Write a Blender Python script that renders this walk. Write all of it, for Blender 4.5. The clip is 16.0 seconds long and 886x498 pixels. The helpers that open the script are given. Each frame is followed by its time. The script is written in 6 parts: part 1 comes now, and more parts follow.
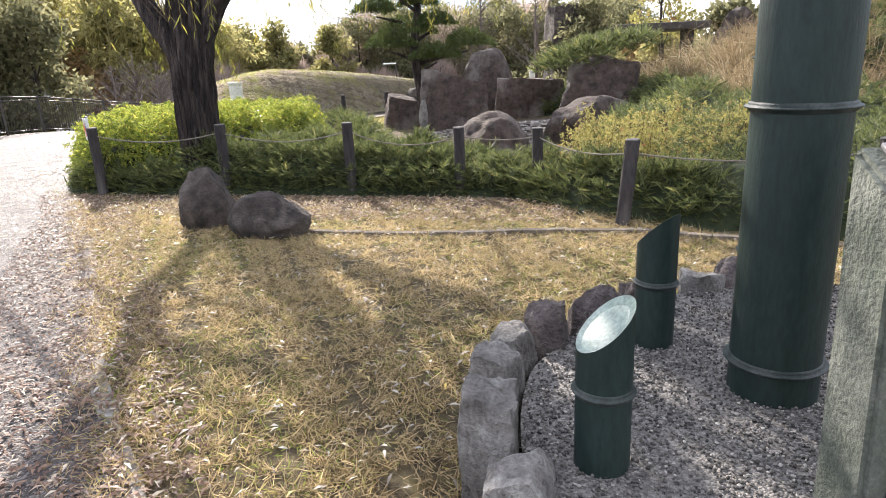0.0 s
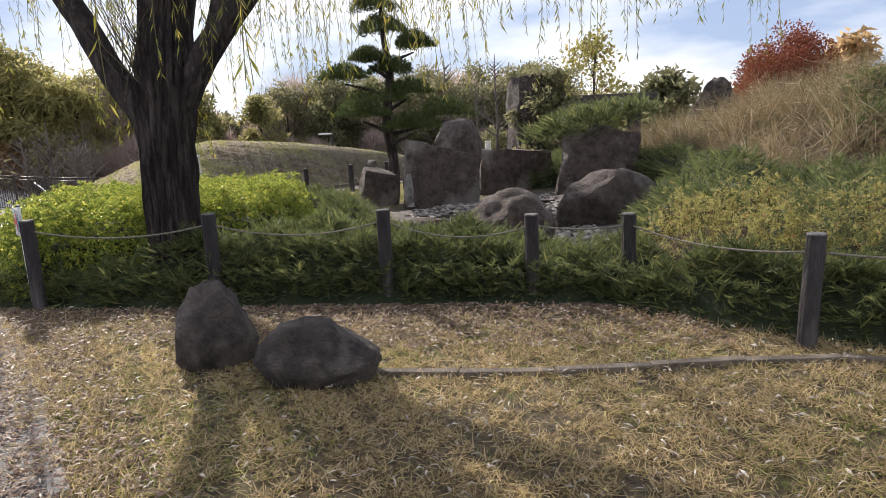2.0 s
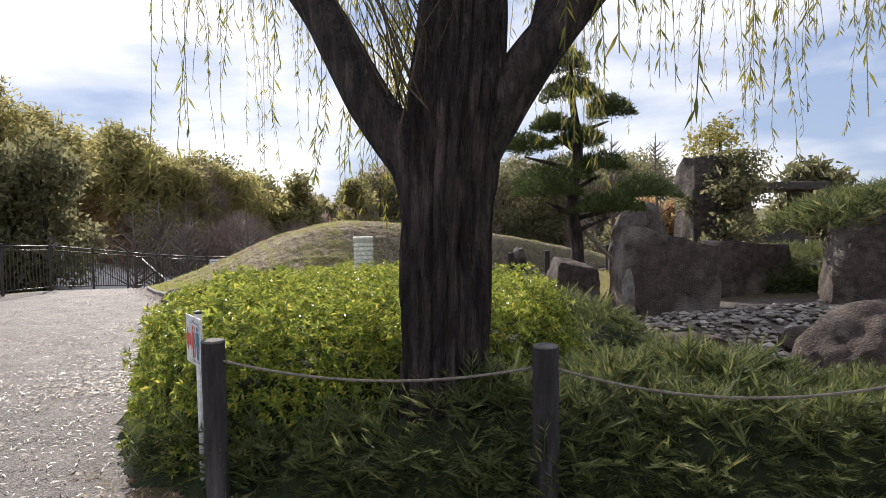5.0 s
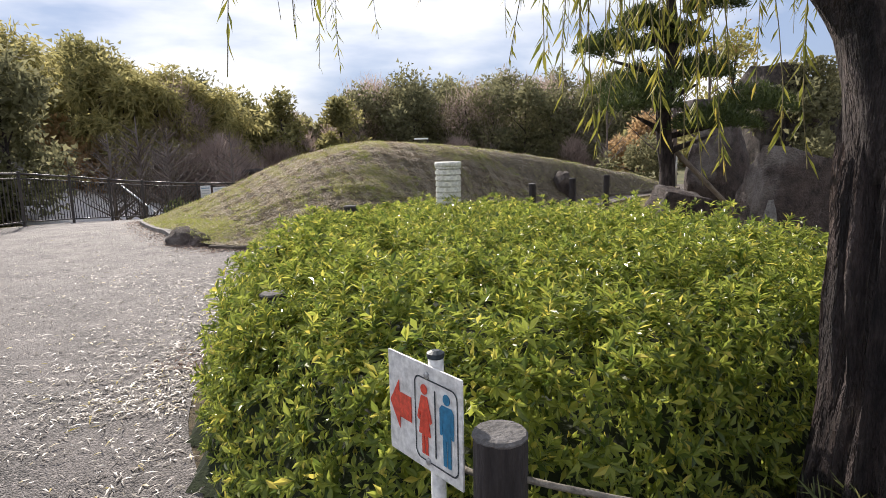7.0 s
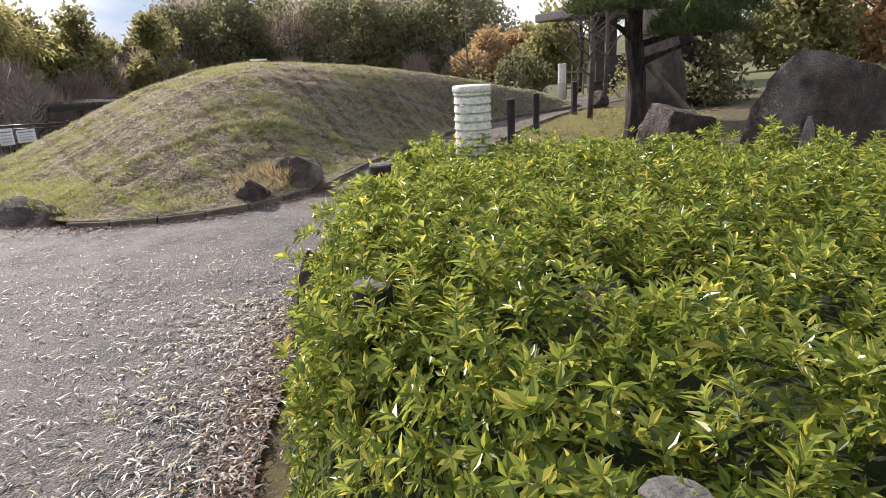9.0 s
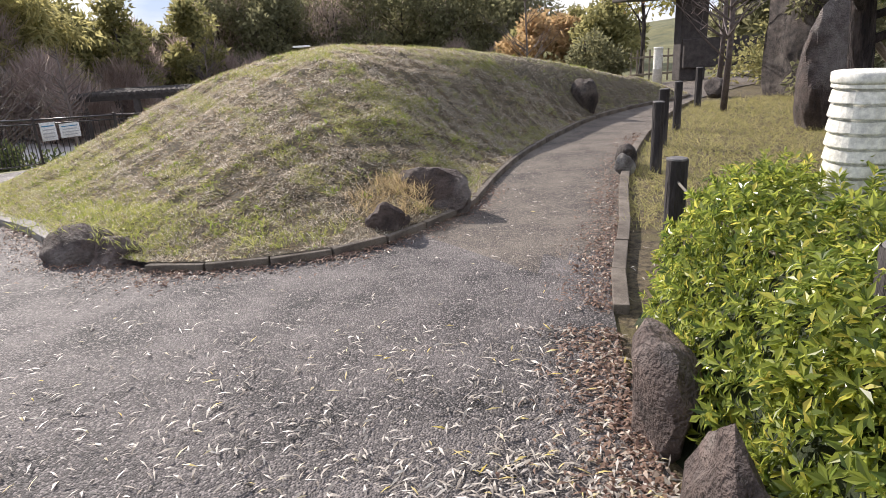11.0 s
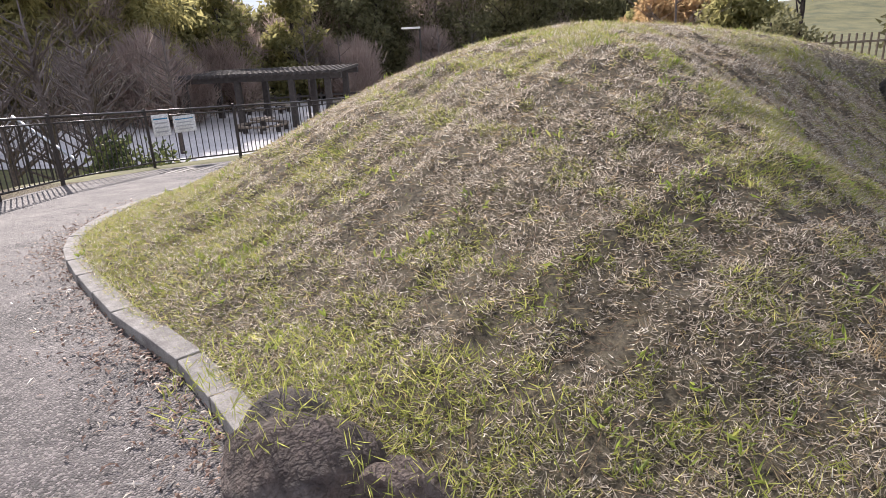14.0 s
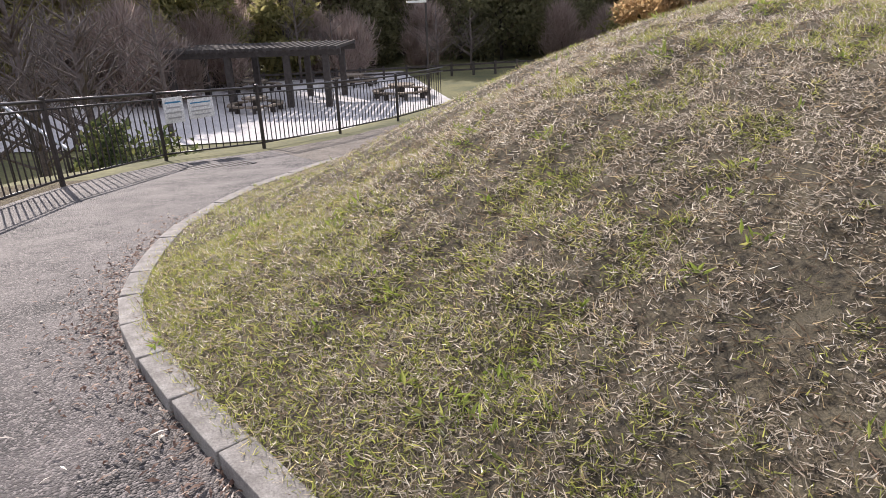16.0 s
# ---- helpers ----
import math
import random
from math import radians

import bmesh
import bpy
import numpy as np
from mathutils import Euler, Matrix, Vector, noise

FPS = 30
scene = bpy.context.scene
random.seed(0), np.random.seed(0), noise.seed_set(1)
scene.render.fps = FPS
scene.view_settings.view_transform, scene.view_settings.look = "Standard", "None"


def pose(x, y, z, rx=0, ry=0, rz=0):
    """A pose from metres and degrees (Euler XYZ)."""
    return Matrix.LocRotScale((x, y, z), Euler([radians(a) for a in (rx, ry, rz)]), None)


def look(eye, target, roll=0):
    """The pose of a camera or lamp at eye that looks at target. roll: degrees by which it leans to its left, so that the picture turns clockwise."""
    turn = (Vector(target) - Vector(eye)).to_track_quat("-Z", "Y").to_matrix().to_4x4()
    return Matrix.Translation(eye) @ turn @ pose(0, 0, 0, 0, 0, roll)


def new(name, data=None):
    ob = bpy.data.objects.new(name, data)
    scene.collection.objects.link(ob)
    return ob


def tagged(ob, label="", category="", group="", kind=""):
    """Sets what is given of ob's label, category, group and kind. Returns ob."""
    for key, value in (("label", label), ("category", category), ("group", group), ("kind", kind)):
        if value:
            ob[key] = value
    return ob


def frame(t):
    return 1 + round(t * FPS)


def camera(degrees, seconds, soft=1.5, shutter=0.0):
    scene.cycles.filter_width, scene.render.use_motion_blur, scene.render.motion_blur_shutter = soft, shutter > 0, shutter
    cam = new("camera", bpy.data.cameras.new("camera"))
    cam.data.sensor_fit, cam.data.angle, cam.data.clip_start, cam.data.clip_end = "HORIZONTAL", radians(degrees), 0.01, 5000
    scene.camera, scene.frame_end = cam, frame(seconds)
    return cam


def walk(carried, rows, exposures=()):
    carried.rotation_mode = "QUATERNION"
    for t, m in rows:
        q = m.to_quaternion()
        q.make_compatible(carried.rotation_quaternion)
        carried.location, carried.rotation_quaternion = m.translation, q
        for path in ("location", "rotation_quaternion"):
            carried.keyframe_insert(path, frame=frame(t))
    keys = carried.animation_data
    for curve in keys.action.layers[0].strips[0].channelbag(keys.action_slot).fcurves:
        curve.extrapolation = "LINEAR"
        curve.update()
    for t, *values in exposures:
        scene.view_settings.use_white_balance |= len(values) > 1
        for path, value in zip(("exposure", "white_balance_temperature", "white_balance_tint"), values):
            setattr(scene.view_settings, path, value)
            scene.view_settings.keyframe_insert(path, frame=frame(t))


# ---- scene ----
cam = camera(69.50, 16.0, soft=0.7)
PATH = [
    (0.0, pose(0.000, 0.000, 1.460, 73.73, 2.54, -0.71)),
    (0.5, pose(-0.311, 0.397, 1.470, 75.26, 2.66, -2.26)),
    (1.0, pose(-0.640, 0.864, 1.493, 77.03, 2.59, -3.82)),
    (1.5, pose(-0.962, 1.323, 1.502, 77.78, 2.80, -6.72)),
    (2.0, pose(-1.269, 1.807, 1.533, 79.35, 2.60, -7.80)),
    (2.5, pose(-1.588, 2.250, 1.548, 84.03, 2.76, -6.48)),
    (3.0, pose(-1.858, 2.728, 1.523, 86.90, 2.16, -0.77)),
    (3.2, pose(-1.979, 2.936, 1.513, 87.46, 1.99, 1.20)),
    (5.3, pose(-3.455, 5.174, 1.483, 87.31, 1.25, -1.89)),
    (5.5, pose(-3.595, 5.381, 1.486, 86.53, 1.47, -2.08)),
    (6.0, pose(-3.895, 5.919, 1.493, 84.92, 1.10, -1.53)),
    (6.5, pose(-4.256, 6.428, 1.486, 82.85, 1.27, -2.33)),
    (7.0, pose(-4.583, 6.957, 1.498, 80.26, 1.26, -3.60)),
    (7.5, pose(-4.959, 7.483, 1.503, 77.10, 1.36, -6.96)),
    (8.0, pose(-5.258, 8.070, 1.492, 75.13, 1.96, -12.35)),
    (8.5, pose(-5.583, 8.659, 1.465, 73.62, 2.38, -15.78)),
    (9.0, pose(-5.826, 9.246, 1.504, 72.83, 2.81, -19.04)),
    (9.5, pose(-6.071, 9.752, 1.500, 72.04, 3.17, -20.63)),
    (10.0, pose(-6.242, 10.308, 1.488, 71.94, 3.19, -18.58)),
    (10.2, pose(-6.311, 10.548, 1.478, 71.99, 3.14, -16.75)),
    (12.3, pose(-6.971, 13.068, 1.495, 71.35, 3.33, -17.27)),
    (12.5, pose(-7.052, 13.304, 1.510, 70.96, 3.49, -18.01)),
    (13.0, pose(-7.295, 13.905, 1.506, 70.82, 3.42, -16.70)),
    (13.5, pose(-7.574, 14.472, 1.513, 71.10, 2.98, -12.40)),
    (14.0, pose(-7.792, 15.055, 1.509, 70.88, 2.77, -10.07)),
    (14.5, pose(-8.086, 15.553, 1.492, 70.69, 2.30, -8.82)),
    (15.0, pose(-8.379, 16.076, 1.480, 69.97, 2.25, -9.22)),
    (15.5, pose(-8.707, 16.615, 1.480, 69.43, 2.10, -9.13)),
    (16.0, pose(-8.959, 17.171, 1.455, 68.96, 1.92, -12.07)),
]
walk(cam, PATH, [(0.0, 1.16, 6420, 14), (0.5, 0.96, 6420, 14), (1.5, 0.56, 6420, 14), (3.0, 0.1, 6420, 14), (6.0, 0.24, 6420, 14), (8.0, 0.16, 6420, 14), (9.5, 0.4, 6380, 14), (10.0, 0.42, 6350, 14), (12.5, 0.46, 6300, 18), (14.0, 0.48, 6270, 18), (16.0, 0.32, 6320, 18)])

# ---- light ----
SUN_AZ, SUN_EL = radians(-24.0), radians(32.0)     # from +y, negative to the west
sun_way = Vector((math.sin(SUN_AZ) * math.cos(SUN_EL), math.cos(SUN_AZ) * math.cos(SUN_EL), math.sin(SUN_EL)))
sun = new("sun", bpy.data.lights.new("sun", "SUN"))
sun.data.energy, sun.data.angle, sun.data.color = 5.4, radians(0.6), (1.0, 0.92, 0.8)
sun.matrix_world = look((0, 0, 30), Vector((0, 0, 30)) - sun_way)

world = bpy.data.worlds.new("world")
scene.world = world
world.use_nodes = True
wn, wl = world.node_tree.nodes, world.node_tree.links
wn.clear()
w_out, w_bg = wn.new("ShaderNodeOutputWorld"), wn.new("ShaderNodeBackground")
w_sky = wn.new("ShaderNodeTexSky")
w_sky.sky_type, w_sky.sun_disc, w_sky.sun_elevation, w_sky.sun_rotation = "NISHITA", False, SUN_EL, SUN_AZ
w_co, w_map = wn.new("ShaderNodeTexCoord"), wn.new("ShaderNodeMapping")
w_map.inputs["Scale"].default_value = (1.0, 1.0, 3.4)
w_noise, w_ramp, w_mix = wn.new("ShaderNodeTexNoise"), wn.new("ShaderNodeValToRGB"), wn.new("ShaderNodeMix")
w_noise.inputs["Scale"].default_value, w_noise.inputs["Detail"].default_value = 2.6, 8.0
w_sky.dust_density = 0.4
w_ramp.color_ramp.elements[0].position, w_ramp.color_ramp.elements[1].position = 0.38, 0.56
w_mix.data_type = "RGBA"
w_mix.inputs["Factor"].default_value = 0.8
w_ramp.color_ramp.elements[0].color, w_ramp.color_ramp.elements[1].color = (0.36, 0.46, 0.66, 1), (0.96, 0.97, 1.0, 1)
w_gain = wn.new("ShaderNodeVectorMath")
w_gain.operation = "SCALE"
w_gain.inputs["Scale"].default_value = 11.6
wl.new(w_ramp.outputs["Color"], w_gain.inputs[0])
wl.new(w_gain.outputs["Vector"], w_mix.inputs["B"])
w_bg.inputs["Strength"].default_value = 0.088
wl.new(w_co.outputs["Generated"], w_map.inputs["Vector"])
wl.new(w_map.outputs["Vector"], w_noise.inputs["Vector"])
wl.new(w_noise.outputs["Fac"], w_ramp.inputs["Fac"])
wl.new(w_sky.outputs["Color"], w_mix.inputs["A"])
wl.new(w_mix.outputs["Result"], w_bg.inputs["Color"])
wl.new(w_bg.outputs["Background"], w_out.inputs["Surface"])


# ---- materials ----
def surf(name, c1, c2, scale=6.0, rough=0.8, bump=0.3, c3=None, big=0.6, fine=90.0, metal=0.0, spec=0.5, per_object=0.0, detail=6.0, dist=0.02, stretch=(1, 1, 1)):
    """Two-scale surface: large patches between c1 and c2, stains of c3, fine grain and relief."""
    m = bpy.data.materials.new(name)
    m.use_nodes = True
    n, l = m.node_tree.nodes, m.node_tree.links
    b = n["Principled BSDF"]
    co, mp = n.new("ShaderNodeTexCoord"), n.new("ShaderNodeMapping")
    mp.inputs["Scale"].default_value = stretch
    l.new(co.outputs["Object"], mp.inputs["Vector"])

    def noise_node(s, d):
        t = n.new("ShaderNodeTexNoise")
        t.inputs["Scale"].default_value, t.inputs["Detail"].default_value, t.inputs["Roughness"].default_value = s, d, 0.62
        l.new(mp.outputs["Vector"], t.inputs["Vector"])
        return t
    t1, t2, t3 = noise_node(scale, detail), noise_node(scale * big * 0.3, 4), noise_node(fine, 3)
    r1 = n.new("ShaderNodeValToRGB")
    r1.color_ramp.elements[0].position, r1.color_ramp.elements[1].position = 0.34, 0.66
    r1.color_ramp.elements[0].color, r1.color_ramp.elements[1].color = (*c1, 1), (*c2, 1)
    l.new(t1.outputs["Fac"], r1.inputs["Fac"])
    col = r1.outputs["Color"]
    if c3:
        r2, mx = n.new("ShaderNodeValToRGB"), n.new("ShaderNodeMix")
        r2.color_ramp.elements[0].position, r2.color_ramp.elements[1].position = 0.5, 0.64
        mx.data_type = "RGBA"
        mx.inputs["B"].default_value = (*c3, 1)
        l.new(t2.outputs["Fac"], r2.inputs["Fac"])
        l.new(r2.outputs["Color"], mx.inputs["Factor"])
        l.new(col, mx.inputs["A"])
        col = mx.outputs["Result"]
    hs = n.new("ShaderNodeHueSaturation")
    mr = n.new("ShaderNodeMapRange")
    mr.inputs["From Min"].default_value, mr.inputs["From Max"].default_value = 0.3, 0.7
    mr.inputs["To Min"].default_value, mr.inputs["To Max"].default_value = 0.72, 1.28
    l.new(t3.outputs["Fac"], mr.inputs["Value"])
    val = mr.outputs["Result"]
    if per_object:
        oi, ma = n.new("ShaderNodeObjectInfo"), n.new("ShaderNodeMapRange")
        ma.inputs["To Min"].default_value, ma.inputs["To Max"].default_value = 1 - per_object, 1 + per_object
        mu = n.new("ShaderNodeMath")
        mu.operation = "MULTIPLY"
        l.new(oi.outputs["Random"], ma.inputs["Value"])
        l.new(ma.outputs["Result"], mu.inputs[0])
        l.new(val, mu.inputs[1])
        val = mu.outputs["Value"]
    l.new(val, hs.inputs["Value"])
    l.new(col, hs.inputs["Color"])
    l.new(hs.outputs["Color"], b.inputs["Base Color"])
    b.inputs["Roughness"].default_value, b.inputs["Metallic"].default_value = rough, metal
    b.inputs["Specular IOR Level"].default_value = spec
    if bump:
        ad, bp = n.new("ShaderNodeMath"), n.new("ShaderNodeBump")
        ad.operation = "ADD"
        l.new(t1.outputs["Fac"], ad.inputs[0])
        l.new(t3.outputs["Fac"], ad.inputs[1])
        bp.inputs["Strength"].default_value, bp.inputs["Distance"].default_value = bump, dist
        l.new(ad.outputs["Value"], bp.inputs["Height"])
        l.new(bp.outputs["Normal"], b.inputs["Normal"])
    return m


def leaf(name, c1, c2, c3=None, rough=0.45, glow=0.45, spec=0.4, gain=1.5):
    """Thin leaves: each one its own tint, part of the light passes through."""
    m = bpy.data.materials.new(name)
    m.use_nodes = True
    n, l = m.node_tree.nodes, m.node_tree.links
    b, out = n["Principled BSDF"], n["Material Output"]
    g, r = n.new("ShaderNodeNewGeometry"), n.new("ShaderNodeValToRGB")
    e = r.color_ramp.elements
    e[0].color, e[1].color = (*c1, 1), (*c2, 1)
    if c3:
        e[1].position = 0.86
        x = e.new(1.0)
        x.color = (*c3, 1)
    l.new(g.outputs["Random Per Island"], r.inputs["Fac"])
    tr, mx = n.new("ShaderNodeBsdfTranslucent"), n.new("ShaderNodeMixShader")
    hs = n.new("ShaderNodeHueSaturation")
    hs.inputs["Saturation"].default_value, hs.inputs["Value"].default_value = 1.0, gain
    l.new(r.outputs["Color"], hs.inputs["Color"])
    l.new(hs.outputs["Color"], tr.inputs["Color"])
    l.new(r.outputs["Color"], b.inputs["Base Color"])
    b.inputs["Roughness"].default_value, b.inputs["Specular IOR Level"].default_value = rough, spec
    mx.inputs["Fac"].default_value = glow
    l.new(b.outputs["BSDF"], mx.inputs[1])
    l.new(tr.outputs["BSDF"], mx.inputs[2])
    l.new(mx.outputs["Shader"], out.inputs["Surface"])
    return m


M_SOIL = surf("dry_turf", (0.03, 0.022, 0.014), (0.2, 0.155, 0.085), 26, 0.95, 0.9, c3=(0.14, 0.115, 0.05), fine=160)
M_BEDROCK = surf("pond_bed", (0.06, 0.05, 0.043), (0.17, 0.145, 0.125), 9, 0.85, 0.9, fine=70)
# bare soil; also colours the added shade cushion in the autumn shrub
M_EARTH_AND_SHADE = surf("dark_earth_and_shade", (0.05, 0.035, 0.022), (0.11, 0.08, 0.05), 7, 0.95, 0.6, fine=120)


def aggregate(name, dark, pale, cell=150.0, rough=0.6, bump=0.8, share=0.42):
    """Worn asphalt or packed grit: single chippings, dark and pale, proud of the binder."""
    m = surf(name, dark, tuple(0.5 * (a + c) for a, c in zip(dark, pale)), 2.2, rough, 0.0, big=0.4, fine=200)
    n, l = m.node_tree.nodes, m.node_tree.links
    bs = n["Principled BSDF"]
    co, vo, rp, mx, bp = n.new("ShaderNodeTexCoord"), n.new("ShaderNodeTexVoronoi"), n.new("ShaderNodeValToRGB"), n.new("ShaderNodeMix"), n.new("ShaderNodeBump")
    vo.inputs["Scale"].default_value = cell
    l.new(co.outputs["Object"], vo.inputs["Vector"])
    se = n.new("ShaderNodeSeparateColor")
    l.new(vo.outputs["Color"], se.inputs["Color"])
    rp.color_ramp.elements[0].position, rp.color_ramp.elements[1].position = 1 - share - 0.2, 1.0
    l.new(se.outputs["Red"], rp.inputs["Fac"])
    mx.data_type = "RGBA"
    mx.inputs["B"].default_value = (*pale, 1)
    old = bs.inputs["Base Color"].links[0].from_socket
    l.new(old, mx.inputs["A"])
    l.new(rp.outputs["Color"], mx.inputs["Factor"])
    l.new(mx.outputs["Result"], bs.inputs["Base Color"])
    inv = n.new("ShaderNodeMath")
    inv.operation = "SUBTRACT"
    inv.inputs[0].default_value = 1.0
    l.new(vo.outputs["Distance"], inv.inputs[1])
    bp.inputs["Strength"].default_value, bp.inputs["Distance"].default_value = bump, 0.008
    l.new(inv.outputs["Value"], bp.inputs["Height"])
    l.new(bp.outputs["Normal"], bs.inputs["Normal"])
    return m


M_ASPHALT = aggregate("worn_asphalt", (0.011, 0.009, 0.0088), (0.24, 0.21, 0.198), 105.0, rough=0.74, bump=1.0, share=0.2)
M_GRIT = aggregate("brown_grit_path", (0.028, 0.022, 0.018), (0.25, 0.208, 0.167), 115.0, rough=0.8, bump=0.8, share=0.26)
M_PEBBLE = aggregate("grey_pebbles", (0.06, 0.055, 0.05), (0.3, 0.28, 0.26), 105.0, 0.85, 1.0, 0.5)
M_FARGROUND = surf("far_grass", (0.07, 0.075, 0.03), (0.16, 0.15, 0.06), 0.4, 0.95, 0.2, fine=8)
M_PLAZA = surf("pale_gravel", (0.44, 0.42, 0.42), (0.56, 0.54, 0.53), 0.5, 0.9, 0.1, fine=12)
M_ROCK = surf("brown_rock", (0.04, 0.028, 0.024), (0.13, 0.095, 0.08), 7, 0.82, 1.0, c3=(0.23, 0.2, 0.18), fine=45, per_object=0.2, dist=0.04)
M_BEDSTONE = surf("purple_brown_stone", (0.055, 0.044, 0.044), (0.19, 0.157, 0.148), 9, 0.82, 1.0, c3=(0.3, 0.27, 0.25), big=1.4, fine=60, per_object=0.25, dist=0.03)
M_LICHEN = surf("lichened_stone", (0.1, 0.088, 0.08), (0.28, 0.265, 0.245), 9, 0.85, 0.9, c3=(0.42, 0.41, 0.385), big=1.2, fine=70, per_object=0.18, dist=0.03)
M_DARKSTONE = surf("dark_stone", (0.024, 0.019, 0.017), (0.088, 0.069, 0.058), 9, 0.85, 1.0, c3=(0.125, 0.105, 0.09), big=1.5, fine=60, per_object=0.15, dist=0.03)
M_CONCRETE = surf("weathered_concrete", (0.17, 0.155, 0.14), (0.34, 0.32, 0.295), 8, 0.9, 0.5, c3=(0.2, 0.19, 0.15), fine=120, per_object=0.12, dist=0.01)
M_OLDKERB = surf("dirty_kerb", (0.085, 0.068, 0.052), (0.19, 0.16, 0.13), 9, 0.92, 0.7, c3=(0.12, 0.1, 0.06), fine=120, per_object=0.15, dist=0.01)
M_BAMBOO = surf("green_painted_pole", (0.009, 0.02, 0.018), (0.019, 0.036, 0.032), 3, 0.5, 0.12, c3=(0.026, 0.04, 0.034), fine=60, spec=0.35, stretch=(1, 1, 0.25))
M_CUT = surf("pale_green_cut", (0.2, 0.27, 0.23), (0.36, 0.42, 0.38), 8, 0.4, 0.1, fine=70)
M_RING = surf("worn_ring", (0.012, 0.022, 0.02), (0.06, 0.07, 0.067), 14, 0.5, 0.2, fine=90, spec=0.35)
M_MONUMENT = surf("mossy_monument", (0.06, 0.072, 0.055), (0.17, 0.18, 0.15), 5, 0.9, 0.6, c3=(0.075, 0.105, 0.07), fine=70, dist=0.01)
M_MONUDARK = surf("rough_monument_face", (0.02, 0.02, 0.022), (0.085, 0.085, 0.085), 9, 0.85, 0.9, c3=(0.2, 0.2, 0.195), fine=50, dist=0.02)
M_PLATE = surf("brushed_plate", (0.3, 0.29, 0.29), (0.38, 0.37, 0.37), 10, 0.4, 0.05, metal=0.6)
M_BARK = surf("willow_bark", (0.007, 0.005, 0.006), (0.066, 0.049, 0.045), 16, 0.95, 1.0, c3=(0.11, 0.086, 0.078), big=2.4, fine=55, stretch=(1, 1, 0.2), dist=0.08)
M_BARE = surf("bare_twig", (0.075, 0.058, 0.053), (0.17, 0.137, 0.122), 12, 0.85, 0.3)
M_TWIG = surf("twig", (0.05, 0.035, 0.022), (0.11, 0.08, 0.045), 20, 0.8, 0.2)
M_YTWIG = surf("willow_twig", (0.12, 0.1, 0.035), (0.2, 0.165, 0.06), 20, 0.7, 0.1)
M_POST = surf("dark_log_post", (0.017, 0.014, 0.014), (0.056, 0.048, 0.047), 9, 0.85, 0.9, c3=(0.1, 0.09, 0.085), fine=50, stretch=(1, 1, 0.2), per_object=0.15, dist=0.02)
M_POSTTOP = surf("weathered_post_end", (0.07, 0.066, 0.064), (0.17, 0.16, 0.155), 14, 0.85, 0.5, fine=60)
M_ROPE = surf("grey_rope", (0.13, 0.115, 0.095), (0.25, 0.225, 0.185), 40, 0.9, 0.4)
M_WHITE = surf("white_paint", (0.68, 0.68, 0.66), (0.78, 0.78, 0.76), 6, 0.45, 0.06, c3=(0.6, 0.59, 0.55), fine=40)
M_CREAM = surf("cream_enamel", (0.6, 0.59, 0.52), (0.72, 0.71, 0.64), 5, 0.5, 0.08, c3=(0.5, 0.49, 0.42), fine=40)
M_FENCE = surf("dark_brown_metal", (0.022, 0.017, 0.016), (0.045, 0.036, 0.033), 6, 0.4, 0.08, fine=60)
M_RED = surf("red_paint", (0.62, 0.06, 0.035), (0.72, 0.09, 0.05), 9, 0.5, 0.03)
M_BLUE = surf("blue_paint", (0.02, 0.17, 0.32), (0.03, 0.21, 0.38), 9, 0.5, 0.03)
M_BLACK = surf("dark_line_paint", (0.02, 0.03, 0.04), (0.03, 0.04, 0.05), 9, 0.5, 0.03)
M_STEEL = surf("galvanised_steel", (0.38, 0.39, 0.4), (0.5, 0.51, 0.52), 12, 0.4, 0.05, metal=0.7)
M_DARKWOOD = surf("dark_timber", (0.03, 0.024, 0.022), (0.07, 0.058, 0.052), 6, 0.8, 0.3, fine=40)
M_BENCH = surf("old_bench_wood", (0.14, 0.11, 0.08), (0.26, 0.21, 0.16), 6, 0.8, 0.3)

M_SHRUB = leaf("shrub_leaf", (0.06, 0.1, 0.02), (0.32, 0.355, 0.065), (0.55, 0.47, 0.1), 0.28, 0.46, gain=1.7)
# near-black tint in place of the shade deep among leaves
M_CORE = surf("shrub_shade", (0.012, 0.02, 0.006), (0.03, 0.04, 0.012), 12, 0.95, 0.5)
M_JUNIPER = leaf("juniper_needle", (0.034, 0.05, 0.023), (0.165, 0.19, 0.065), (0.28, 0.26, 0.1), 0.6, 0.35)
M_RUST = leaf("autumn_leaf", (0.17, 0.165, 0.055), (0.4, 0.36, 0.12), (0.26, 0.12, 0.06), 0.55, 0.4)
M_WILLOW = leaf("willow_leaf", (0.13, 0.15, 0.03), (0.31, 0.29, 0.055), (0.45, 0.34, 0.07), 0.5, 0.46)
M_PINE = leaf("pine_needle", (0.035, 0.055, 0.015), (0.09, 0.115, 0.03), None, 0.6, 0.25)
M_STRAW = leaf("dry_grass", (0.14, 0.098, 0.048), (0.62, 0.49, 0.29), (0.42, 0.38, 0.13), 0.65, 0.42)
M_GREENGRASS = leaf("mound_grass", (0.17, 0.138, 0.105), (0.6, 0.535, 0.435), (0.88, 0.84, 0.76), 0.65, 0.45)
M_MOUNDGREEN = leaf("mound_green_blade", (0.14, 0.17, 0.035), (0.39, 0.405, 0.11), (0.57, 0.52, 0.22), 0.6, 0.5)
M_DEADGRASS = leaf("dead_grass", (0.1, 0.07, 0.048), (0.26, 0.19, 0.125), (0.34, 0.24, 0.17), 0.7, 0.3)
M_FRESH = leaf("fresh_grass", (0.13, 0.185, 0.03), (0.28, 0.33, 0.075), (0.4, 0.38, 0.13), 0.6, 0.48)
